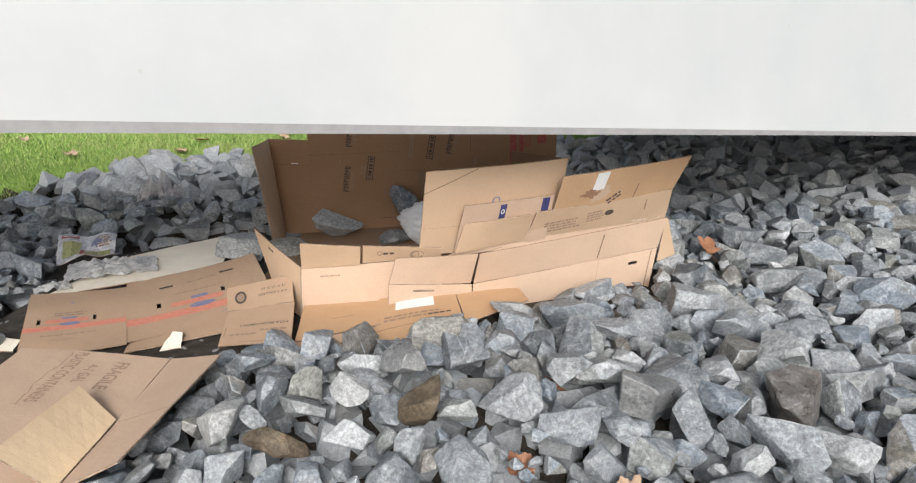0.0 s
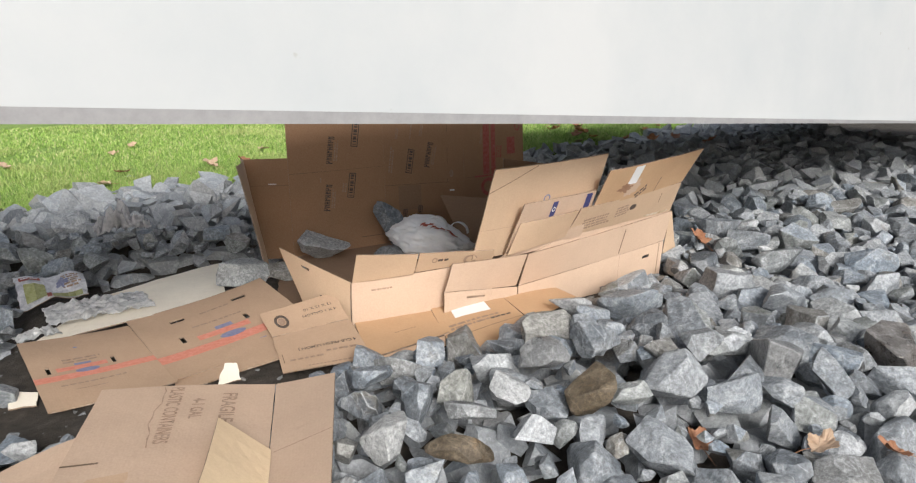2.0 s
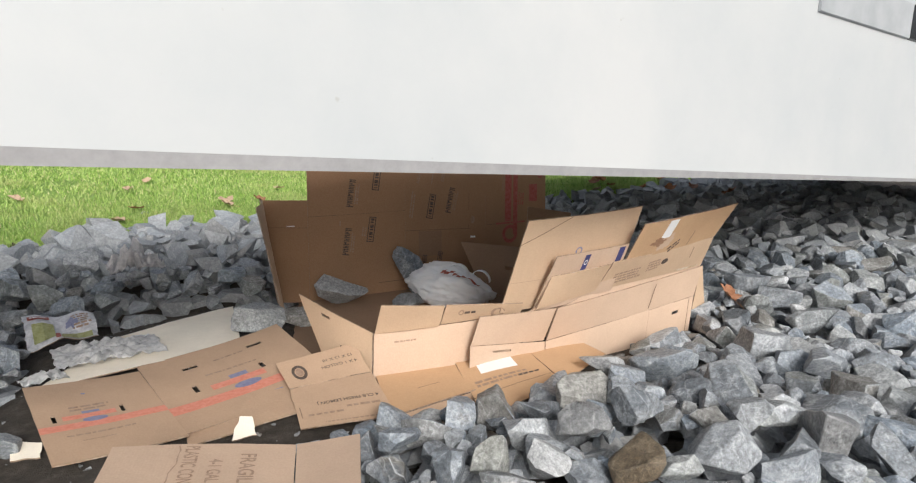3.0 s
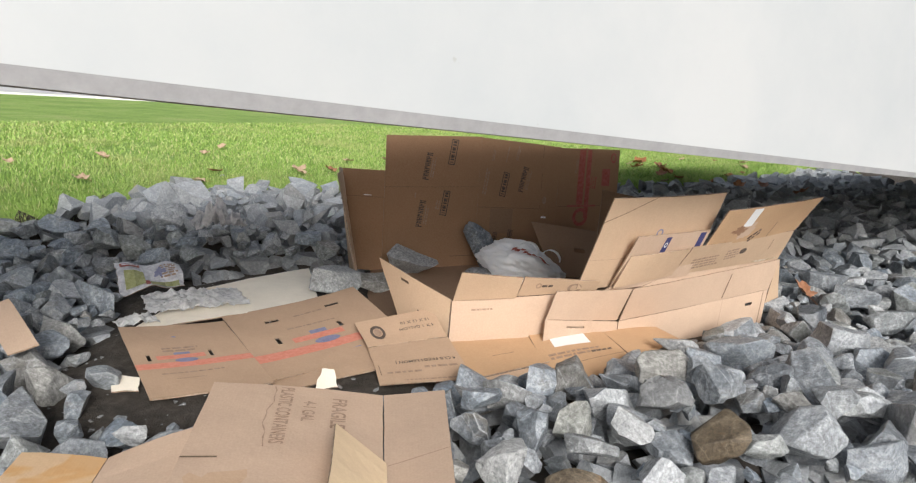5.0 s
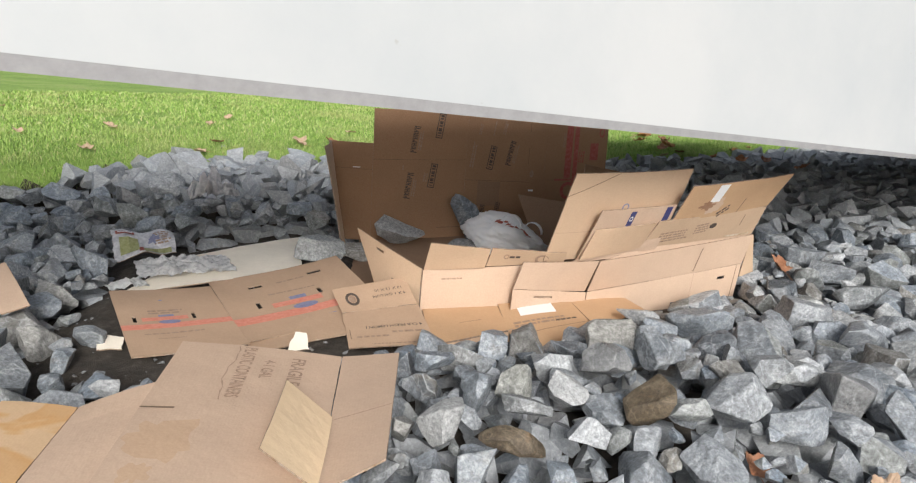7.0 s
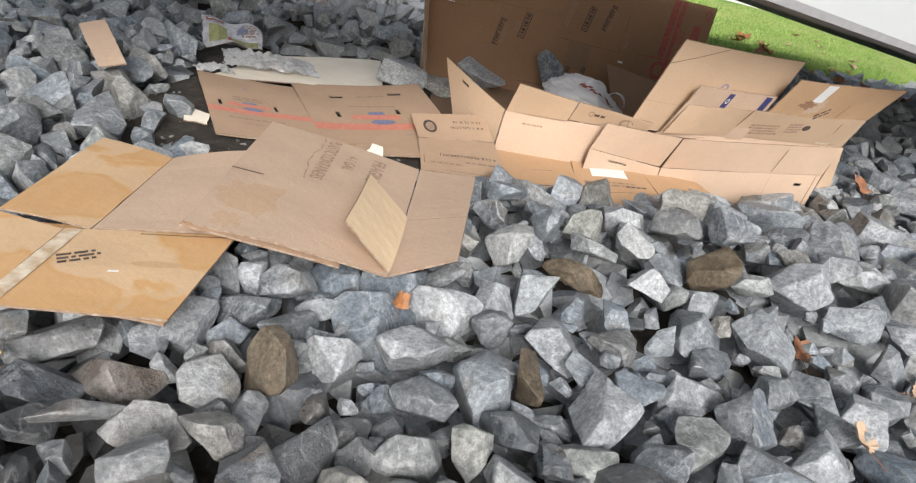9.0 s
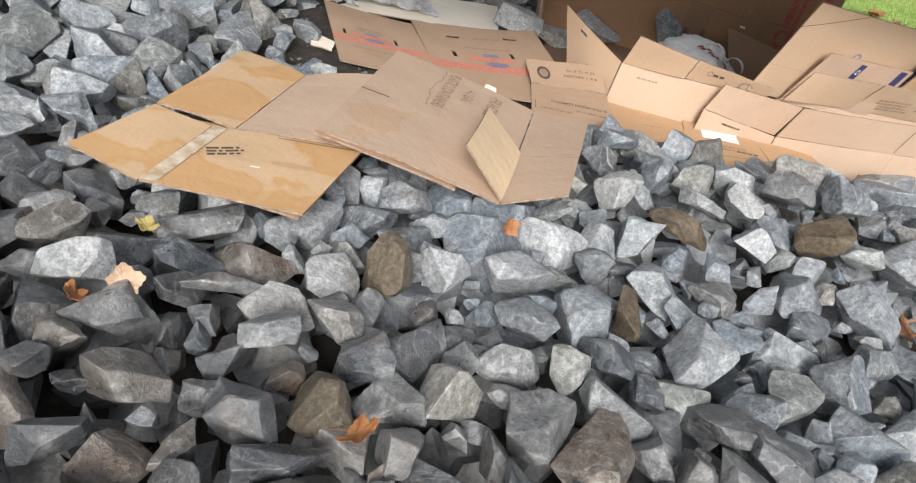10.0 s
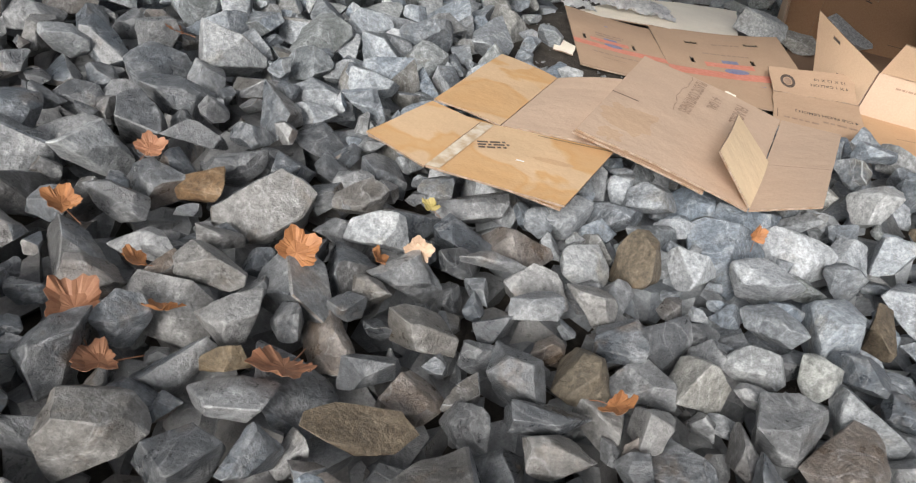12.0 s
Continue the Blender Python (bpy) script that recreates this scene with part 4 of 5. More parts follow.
bag.matrix_world = pose(-0.13, 4.03, 0.115, 0, 6, -42) @ Matrix.Scale(1.12, 4)
tagged(bag, "knotted white plastic carrier bag with red print, lying", "plastic bag")
for k, (a, r0, wd) in enumerate(((0.35, 0.055, 0.012), (1.1, 0.05, 0.010))):
    bm = bmesh.new()
    ring = []
    for i in range(17):
        t = i / 16 * math.pi
        c = Vector((0.05 + 0.10 * k + r0 * math.cos(t), -0.02 + 0.05 * k, 0.085 - 0.02 * k + 0.045 * math.sin(t)))
        ring.append([bm.verts.new(c + Vector((0, wd * e, 0.004 * f))) for e, f in ((-1, 0), (1, 0), (1, 1), (-1, 1))])
    for i in range(16):
        for q in range(4):
            bm.faces.new([ring[i][q], ring[i][(q + 1) % 4], ring[i + 1][(q + 1) % 4], ring[i + 1][q]])
    h = new("handle", mesh_from(bm, "handle", PLASTIC, True))
    h.parent = bag
bm = bmesh.new()
rr = random.Random(4)
for k in range(9):
    x, y = -0.02 + 0.022 * k, -0.06 + rr.uniform(-0.025, 0.025)
    bm.faces.new([bm.verts.new((x + a, y + b, 0.004 + max([q.co.z for q in bag.data.vertices if abs(q.co.x - x - a) < 0.012 and abs(q.co.y - y - b) < 0.012], default=0.05))) for a, b in ((0, 0), (0.02, 0.006), (0.024, 0.022), (0.002, 0.018))])
h = new("red_print", mesh_from(bm, "red_print", INK_RED))
h.parent = bag


def leaf(x, y, z, size, turn, tilt, tone, curl=0.45):
    """A dry maple leaf: five lobes, a curled blade and a thin stalk."""
    size *= 1.2
    bm = bmesh.new()
    outline = []
    n = 40
    for k in range(n):
        a = 2 * math.pi * k / n
        lobes = 0.80 + 0.11 * math.cos(5 * a) + 0.05 * math.cos(15 * a + 1) - 0.35 * math.exp(-(min(a, 6.283 - a) / 0.3) ** 2)
        r = lobes * (1.0 - 0.25 * math.cos(a))
        outline.append((r * math.sin(a), -r * math.cos(a)))
    mid = bm.verts.new((0, 0, 0))
    inner = [bm.verts.new((x0 * 0.5, y0 * 0.5, curl * 0.18 * (x0 * x0) + 0.05 * noise.noise((x0 * 3, y0 * 3, turn)))) for x0, y0 in outline]
    outer = [bm.verts.new((x0, y0, curl * (x0 * x0 + 0.5 * y0 * y0) + 0.28 * noise.noise((x0 * 2.2, y0 * 2.2, turn)))) for x0, y0 in outline]
    for k in range(n):
        q = (k + 1) % n
        bm.faces.new([mid, inner[k], inner[q]])
        bm.faces.new([inner[k], outer[k], outer[q], inner[q]])
    bmesh.ops.scale(bm, vec=(size / 2,) * 3, verts=bm.verts[:])
    bmesh.ops.solidify(bm, geom=bm.faces[:], thickness=0.0006)
    ob = new("maple_leaf", mesh_from(bm, "maple_leaf", LEAF[tone]))
    ob.matrix_world = pose(x, y, z, tilt, tilt * 0.4, turn)
    tagged(ob, ("orange", "brown", "pale pinkish", "yellow")[tone] + " dry fallen maple leaf on grey rocks", "leaf", "fallen leaves")
    bm = bmesh.new()
    pts = [Vector((0, -0.35, 0)), Vector((0.05, -0.9, 0.05)), Vector((0.18, -1.45, 0.02))]
    rows = [[bm.verts.new((p + Vector((0.025 * math.cos(c), 0, 0.025 * math.sin(c)))) * size / 2) for c in (0, 2.1, 4.2)] for p in pts]
    for k in range(2):
        for q in range(3):
            bm.faces.new([rows[k][q], rows[k][(q + 1) % 3], rows[k + 1][(q + 1) % 3], rows[k + 1][q]])
    st = new("stalk", mesh_from(bm, "stalk", LEAF[1]))
    st.parent = ob
    return ob


# ---------------------------------------------------------------- rocks
def rock_mesh(seed, name, near, material):
    """An angular broken stone about one unit across: a block split by planes, its corners chipped, its faces uneven."""
    rng = random.Random(seed)
    bm = bmesh.new()
    bmesh.ops.create_cube(bm, size=1.5)
    for k in range(rng.randint(11, 16) if near else 9):
        d = Vector((rng.gauss(0, 1), rng.gauss(0, 1), rng.gauss(0, 0.9))).normalized()
        reach = rng.uniform(0.28, 0.42) if k < 6 else rng.uniform(0.40, 0.54)
        cut = bmesh.ops.bisect_plane(bm, geom=bm.verts[:] + bm.edges[:] + bm.faces[:], plane_co=d * reach, plane_no=d, clear_outer=True)
        rim = [e for e in cut["geom_cut"] if isinstance(e, bmesh.types.BMEdge)]
        if len(rim) > 2:
            bmesh.ops.edgeloop_fill(bm, edges=rim)
    bmesh.ops.remove_doubles(bm, verts=bm.verts[:], dist=0.05)
    for k in range(3):
        lo, hi = min(v.co[k] for v in bm.verts), max(v.co[k] for v in bm.verts)
        for v in bm.verts:
            v.co[k] = (v.co[k] - (lo + hi) / 2) / (hi - lo)
    if near:
        bmesh.ops.bevel(bm, geom=bm.edges[:], offset=0.022, segments=1, affect="EDGES", clamp_overlap=True)
        bmesh.ops.triangulate(bm, faces=bm.faces[:])
        for _ in range(2):
            long = [e for e in bm.edges if e.calc_length() > 0.22]
            bmesh.ops.subdivide_edges(bm, edges=long, cuts=1)
            bmesh.ops.triangulate(bm, faces=bm.faces[:])
        bm.normal_update()
        for v in bm.verts:
            p = v.co + Vector((seed * 1.7, 0, 0))
            v.co += v.normal * (0.030 * noise.noise(p * 2.6) + 0.020 * noise.noise(p * 7.0) - 0.022 * abs(noise.noise(p * 4.1)))
    else:
        bmesh.ops.triangulate(bm, faces=bm.faces[:])
    me = mesh_from(bm, name, material, near)
    if near:
        me.set_sharp_from_angle(angle=radians(26))
    return me


NEAR = [rock_mesh(100 + k, "rock", True, ROCK) for k in range(28)]


def dressed(material):
    out = [m.copy() for m in NEAR]
    for m in out:
        m.materials[0] = material
    return out


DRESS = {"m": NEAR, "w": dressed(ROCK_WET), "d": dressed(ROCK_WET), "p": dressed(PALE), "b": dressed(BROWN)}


def arrays(me):
    v = np.empty(len(me.vertices) * 3)
    me.vertices.foreach_get("co", v)
    me.calc_loop_triangles()
    f = np.empty(len(me.loop_triangles) * 3, int)
    me.loop_triangles.foreach_get("vertices", f)
    return v.reshape(-1, 3), f.reshape(-1, 3)


NEAR_A = [arrays(m) for m in NEAR]
FAR_A = [arrays(rock_mesh(300 + k, "rock", False, None)) for k in range(16)]

X0, Y0, STEP = -4.6, -1.0, 0.02
NXG, NYG = int(10.6 / STEP), int(11.4 / STEP)
top = np.full((NYG, NXG), -1.0)
for j in range(0, NYG, 4):
    for i in range(0, NXG, 4):
        top[j:j + 4, i:i + 4] = floor_z(X0 + (i + 2) * STEP, Y0 + (j + 2) * STEP)

bed = tagged(thing("rock_bed", (0, 1.5, 0.1), "", ""), "bed of loose angular grey crushed rock", "rocks", kind="structure")
rng = random.Random(7)
placed = []


def lay(x, y, dx, dy, dz, yaw, z=None, sink=0.25):
    """Lets a stone of that size settle on what lies below; returns its centre's height."""
    i, j = (x - X0) / STEP, (y - Y0) / STEP
    r = max(dx, dy) / 2
    n = max(1, int(r / STEP))
    i0, j0 = int(i), int(j)
    if i0 - n < 0 or j0 - n < 0 or i0 + n + 1 >= NXG or j0 + n + 1 >= NYG:
        return None
    win = top[j0 - n:j0 + n + 1, i0 - n:i0 + n + 1]
    qx, qy = np.meshgrid(np.arange(-n, n + 1) * STEP, np.arange(-n, n + 1) * STEP)
    c, s = math.cos(yaw), math.sin(yaw)
    d2 = ((qx * c + qy * s) / (dx / 2)) ** 2 + ((-qx * s + qy * c) / (dy / 2)) ** 2
    core = win[d2 < 0.5]
    if core.size == 0:
        return None
    if z is None:
        z = np.percentile(core, 60) + dz * (0.5 - sink)
    h = np.where(d2 < 1, z + dz / 2 * np.sqrt(np.maximum(0, 1 - d2 * 0.85)), -9)
    np.maximum(win, h, out=win)
    return float(z)


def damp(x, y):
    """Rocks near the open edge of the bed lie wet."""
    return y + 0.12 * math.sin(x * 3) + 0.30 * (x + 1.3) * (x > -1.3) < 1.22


def stone_at(x, y, d, z=None, squash=0.72, long=1.25, yaw=None, sink=0.25):
    yaw = rng.uniform(0, 6.28) if yaw is None else yaw
    dx, dy, dz = d * long, d / long ** 0.5, d * squash
    z = lay(x, y, dx * 0.92, dy * 0.92, dz * 0.92, yaw, z, sink)
    if z is None:
        return
    z = min(z, lid(x, y, d * 0.45) - dz * 0.5)
    m = Matrix.Translation((x, y, z)) @ Euler((rng.gauss(0, 0.27), rng.gauss(0, 0.27), yaw)).to_matrix().to_4x4() @ Matrix.Diagonal((dx, dy, dz, 1))
    m = m @ Euler((rng.choice((0, 3.14)), 0, rng.choice((0, 3.14)))).to_matrix().to_4x4()
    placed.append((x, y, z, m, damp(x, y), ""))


def visible(x, y):
    return -0.75 - 0.85 * (y + 0.4) - 1.2 < x < 0.9 + 0.95 * (y + 0.3)


COVERS = ((-1.46, -0.76, 1.38, 2.22, 0.135), (-1.92, -1.31, 1.06, 1.97, 0.105), (-2.40, -2.1, 2.62, 2.95, 0.10))


def lid(x, y, r):
    """How high a stone may reach under a sheet that lies on the bed."""
    for x0, x1, y0, y1, z in COVERS:
        if x0 - r < x < x1 + r and y0 - r < y < y1 + r:
            return z
    return 9.0


BOULDERS = []


def boulder(x, y, z, dx, dy, dz, yaw, tone):
    """One of the stones that stand out in the bed, with its own size and tone."""
    dx, dy, dz = dx * 0.88, dy * 0.88, dz * 0.9
    if y < 3.5:
        dx, dy, dz = min(dx, 0.27), min(dy, 0.19), min(dz, 0.16)
    z = min(z, lid(x, y, dx * 0.4) - dz * 0.5)
    lay(x, y, dx * 0.95, dy * 0.95, dz * 0.95, yaw, z)
    BOULDERS.append((x, y, (dx + dy) * 0.25))
    m = Matrix.Translation((x, y, z)) @ Euler((rng.gauss(0, 0.15), rng.gauss(0, 0.15), yaw)).to_matrix().to_4x4() @ Matrix.Diagonal((dx, dy, dz, 1))
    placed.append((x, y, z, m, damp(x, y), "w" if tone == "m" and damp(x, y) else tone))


boulder(-2.24, 0.71, 0.08, 0.158, 0.166, 0.148, 0.45, "p")
boulder(-1.95, 0.45, 0.08, 0.133, 0.097, 0.087, 0.45, "d")
boulder(-1.82, 0.58, 0.09, 0.155, 0.097, 0.087, 0.45, "m")
boulder(-1.83, 0.39, 0.09, 0.097, 0.090, 0.080, 0.45, "d")
boulder(-1.72, 0.50, 0.08, 0.123, 0.113, 0.101, 0.45, "m")
boulder(-1.66, 0.88, 0.09, 0.158, 0.120, 0.107, 0.45, "p")
boulder(-1.52, 1.01, 0.09, 0.164, 0.125, 0.111, 0.45, "m")
boulder(-1.45, 0.68, 0.08, 0.156, 0.109, 0.097, 0.45, "d")
boulder(-1.30, 0.86, 0.09, 0.124, 0.087, 0.077, 0.45, "m")
boulder(-1.27, 1.12, 0.08, 0.131, 0.115, 0.103, 0.45, "p")
boulder(-1.16, 1.16, 0.08, 0.100, 0.169, 0.150, 0.45, "b")
boulder(-1.05, 1.24, 0.08, 0.132, 0.138, 0.123, 0.45, "m")
boulder(-0.90, 1.32, 0.08, 0.190, 0.160, 0.143, 0.45, "m")
boulder(-1.21, 0.96, 0.08, 0.137, 0.105, 0.094, 0.45, "d")
boulder(-1.14, 0.88, 0.08, 0.102, 0.112, 0.100, 0.45, "m")
boulder(-1.27, 0.68, 0.08, 0.122, 0.145, 0.130, 0.45, "m")
boulder(-1.18, 0.76, 0.08, 0.116, 0.139, 0.124, 0.45, "b")
boulder(-0.98, 0.89, 0.08, 0.150, 0.164, 0.147, 0.45, "p")
boulder(-0.88, 1.01, 0.08, 0.174, 0.123, 0.110, 0.45, "p")
boulder(-0.77, 1.05, 0.08, 0.104, 0.114, 0.101, 0.45, "p")
boulder(-1.47, 0.55, 0.08, 0.126, 0.096, 0.086, 0.45, "d")
boulder(-1.60, 0.36, 0.09, 0.165, 0.091, 0.081, 0.45, "d")
boulder(-1.71, 0.23, 0.08, 0.155, 0.140, 0.125, 0.45, "d")
boulder(-1.41, 0.42, 0.09, 0.205, 0.078, 0.070, 0.45, "b")
boulder(-1.30, 0.54, 0.08, 0.084, 0.113, 0.101, 0.45, "d")
boulder(-1.18, 0.62, 0.09, 0.165, 0.075, 0.067, 0.45, "d")
boulder(-1.03, 0.73, 0.08, 0.104, 0.115, 0.102, 0.45, "m")
boulder(-1.59, 0.25, 0.08, 0.130, 0.124, 0.111, 0.45, "m")
boulder(-1.51, 0.30, 0.08, 0.095, 0.104, 0.093, 0.45, "d")
boulder(-1.15, 0.56, 0.09, 0.131, 0.093, 0.083, 0.45, "m")
boulder(-0.69, 0.97, 0.08, 0.125, 0.138, 0.123, 0.45, "p")
boulder(-0.82, 0.86, 0.08, 0.173, 0.127, 0.113, 0.45, "m")
boulder(-1.86, 0.28, 0.08, 0.120, 0.153, 0.137, 0.45, "m")
boulder(-1.66, 0.42, 0.09, 0.096, 0.064, 0.057, 0.45, "b")
boulder(-1.87, 1.04, 0.10, 0.110, 0.121, 0.108, 0.45, "m")
boulder(-1.79, 1.13, 0.10, 0.141, 0.139, 0.125, 0.45, "d")
boulder(-1.55, 1.13, 0.09, 0.202, 0.104, 0.093, 0.45, "d")
boulder(-1.41, 1.19, 0.09, 0.082, 0.075, 0.067, 0.45, "m")
boulder(-1.20, 1.46, 0.09, 0.147, 0.102, 0.091, 0.45, "m")
boulder(-2.39, 1.30, 0.10, 0.229, 0.251, 0.224, 0.45, "p")
boulder(-2.69, 1.03, 0.10, 0.160, 0.117, 0.105, 0.45, "p")
boulder(-2.32, 1.00, 0.10, 0.233, 0.119, 0.107, 0.45, "d")
boulder(-2.01, 0.76, 0.09, 0.128, 0.098, 0.088, 0.45, "b")
boulder(-2.08, 0.62, 0.09, 0.150, 0.096, 0.086, 0.45, "d")
boulder(-1.96, 0.56, 0.09, 0.139, 0.076, 0.068, 0.45, "d")
boulder(-2.15, 0.90, 0.10, 0.156, 0.093, 0.083, 0.45, "d")
boulder(-2.07, 0.99, 0.10, 0.115, 0.094, 0.084, 0.45, "d")
boulder(-2.01, 1.43, 0.11, 0.168, 0.111, 0.099, 0.45, "p")
boulder(-0.62, 1.65, 0.11, 0.139, 0.172, 0.153, 0.45, "p")
boulder(-0.87, 1.16, 0.08, 0.122, 0.134, 0.119, 0.45, "m")
boulder(-0.75, 1.23, 0.08, 0.142, 0.187, 0.167, 0.45, "p")
boulder(-0.64, 1.30, 0.08, 0.104, 0.131, 0.117, 0.45, "b")
boulder(-1.65, 0.56, 0.08, 0.072, 0.102, 0.091, 0.45, "m")
boulder(-1.90, 0.93, 0.09, 0.092, 0.131, 0.117, 0.45, "d")
boulder(-1.87, 0.66, 0.09, 0.105, 0.064, 0.057, 0.45, "d")
boulder(-1.58, 0.64, 0.09, 0.084, 0.069, 0.062, 0.45, "m")
boulder(-1.42, 0.94, 0.09, 0.179, 0.053, 0.047, 0.45, "d")
boulder(-1.57, 0.71, 0.09, 0.087, 0.072, 0.064, 0.45, "d")
boulder(-1.39, 0.27, 0.135, 0.085, 0.055, 0.055, 0.3, "p")
boulder(1.03, 1.95, 0.15, 0.25, 0.20, 0.16, 0.3, "d")
boulder(-0.69, 1.81, 0.15, 0.142, 0.156, 0.139, -0.11, "p")
boulder(-0.46, 1.96, 0.20, 0.125, 0.157, 0.140, -0.11, "p")
boulder(-0.32, 1.89, 0.20, 0.141, 0.145, 0.129, -0.11, "p")
boulder(-0.45, 1.84, 0.19, 0.171, 0.075, 0.067, -0.11, "m")
boulder(-0.48, 2.25, 0.18, 0.110, 0.165, 0.147, -0.11, "m")
boulder(-0.04, 2.30, 0.20, 0.255, 0.175, 0.156, -0.11, "p")
boulder(-0.17, 2.01, 0.24, 0.168, 0.123, 0.110, -0.11, "d")
boulder(0.02, 2.06, 0.25, 0.186, 0.161, 0.144, -0.11, "m")
boulder(0.46, 2.71, 0.10, 0.338, 0.200, 0.178, -0.11, "p")
boulder(0.22, 2.74, 0.11, 0.229, 0.126, 0.112, -0.11, "p")
boulder(-0.11, 1.84, 0.20, 0.151, 0.176, 0.157, -0.11, "b")
boulder(0.00, 1.80, 0.20, 0.134, 0.098, 0.088, -0.11, "m")
boulder(0.15, 1.88, 0.21, 0.226, 0.228, 0.203, -0.11, "m")
boulder(-0.30, 1.74, 0.17, 0.151, 0.129, 0.115, -0.11, "m")
boulder(-0.50, 1.72, 0.15, 0.228, 0.107, 0.096, -0.11, "b")
boulder(-0.57, 1.94, 0.18, 0.106, 0.155, 0.138, -0.11, "m")
boulder(-0.67, 2.16, 0.18, 0.154, 0.105, 0.094, -0.11, "m")
boulder(-0.79, 1.89, 0.16, 0.094, 0.113, 0.101, -0.11, "p")
boulder(0.34, 1.99, 0.24, 0.163, 0.112, 0.100, -0.11, "m")
boulder(0.61, 2.50, 0.14, 0.251, 0.110, 0.098, -0.11, "m")
boulder(0.26, 2.22, 0.22, 0.151, 0.119, 0.106, -0.11, "m")
boulder(1.04, 2.86, 0.09, 0.353, 0.210, 0.187, -0.11, "m")
boulder(0.57, 1.93, 0.20, 0.253, 0.208, 0.186, -0.11, "d")
boulder(0.31, 1.76, 0.18, 0.208, 0.145, 0.130, -0.11, "m")
boulder(1.11, 2.57, 0.10, 0.307, 0.184, 0.164, -0.11, "m")
boulder(1.51, 3.18, 0.10, 0.303, 0.166, 0.149, -0.11, "m")
boulder(1.56, 3.53, 0.11, 0.254, 0.179, 0.160, -0.11, "m")
boulder(1.09, 3.18, 0.10, 0.190, 0.139, 0.124, -0.11, "d")
boulder(-0.92, 1.79, 0.14, 0.099, 0.091, 0.081, -0.11, "m")
boulder(-2.07, 4.04, 0.09, 0.202, 0.167, 0.149, -0.11, "p")
boulder(-2.64, 4.32, 0.18, 0.261, 0.164, 0.146, -0.11, "m")
boulder(-2.27, 4.33, 0.18, 0.219, 0.160, 0.143, -0.11, "d")
boulder(-1.30, 4.29, 0.16, 0.174, 0.134, 0.119, -0.11, "m")
boulder(-2.09, 4.49, 0.24, 0.205, 0.164, 0.146, -0.11, "m")
boulder(-2.77, 4.03, 0.09, 0.251, 0.177, 0.158, -0.11, "m")
boulder(-2.16, 3.02, 0.03, 0.213, 0.176, 0.157, -0.11, "p")
boulder(-1.88, 2.62, 0.03, 0.138, 0.126, 0.113, -0.11, "p")
boulder(-2.04, 2.57, 0.02, 0.161, 0.190, 0.169, -0.11, "p")
boulder(-2.15, 2.47, 0.03, 0.181, 0.174, 0.156, -0.11, "m")
boulder(-1.63, 2.09, 0.10, 0.110, 0.081, 0.072, -0.11, "p")
boulder(-1.94, 2.55, 0.04, 0.102, 0.075, 0.067, -0.11, "m")
boulder(-2.02, 5.81, 0.27, 0.143, 0.131, 0.117, -0.11, "p")


# a packed lower layer, then separate stones on top, the big ones first
def allowed(x, y, r):
    if not visible(x, y) or y > lawn_edge(x) - 0.1:
        return False
    return not (-3 < x < 1.6 and 1.8 < y < 5 and bare(x, y) > -r * 0.7)


for y in np.arange(-0.5, 10.2, 0.10):
    for x in np.arange(-4.4, 5.8, 0.10):
        px, py = x + rng.uniform(-0.05, 0.05), y + rng.uniform(-0.05, 0.05)
        if allowed(px, py, 0.05):
            d = rng.uniform(0.09, 0.15)
            stone_at(px, py, d, surf(px, py) - 0.165 + rng.gauss(0, 0.012), squash=rng.uniform(0.6, 0.9), long=rng.uniform(1.0, 1.4))
cells = {}


def room(x, y, k=0.86):
    """The radius that a stone may have here before it bites into its neighbours."""
    i, j = int(x // 0.2), int(y // 0.2)
    best = 0.2
    for a in (i - 1, i, i + 1):
        for c in (j - 1, j, j + 1):
            for qx, qy, qr in cells.get((a, c), ()):
                best = min(best, math.hypot(qx - x, qy - y) / k - qr)
    return best


def occupy(x, y, r):
    cells.setdefault((int(x // 0.2), int(y // 0.2)), []).append((x, y, r))


for x, y, r in BOULDERS:
    occupy(x, y, r)
for x, y, r in ((-2.15, 3.86, 0.1), (-2.02, 3.84, 0.12), (-1.9, 3.8, 0.1), (-1.77, 4.17, 0.11), (-2.05, 3.65, 0.14)):
    occupy(x, y, r)
for tries, lo, hi in ((5000, 0.125, 0.18), (16000, 0.09, 0.135), (34000, 0.06, 0.10), (40000, 0.038, 0.07)):
    for _ in range(tries):
        px = rng.uniform(-4.4, 5.8)
        py = -0.5 + 10.7 * rng.random() ** 1.25
        big = 0.98 + 0.06 * smooth(1.2, 2.2, py) + 0.02 * smooth(3.5, 4.5, py)
        d = min(rng.uniform(lo, hi) * big, 2 * room(px, py))
        if d < lo * big or py > 5.5 and d < 0.07 or not allowed(px, py, d / 2):
            continue
        occupy(px, py, d / 2)
        stone_at(px, py, d, surf(px, py) - 0.045 + 0.12 * (d - 0.1) + rng.gauss(0, 0.016), squash=rng.uniform(0.62, 1.0), long=rng.uniform(1.0, 1.45))
# scattered stones on the bare soil
for k in range(26):
    px, py = rng.uniform(-2.3, -1.0), rng.uniform(2.3, 4.3)
    b = bare(px, py)
    if 0.0 < b < 0.16:
        stone_at(px, py, rng.uniform(0.05, 0.11), sink=0.15)

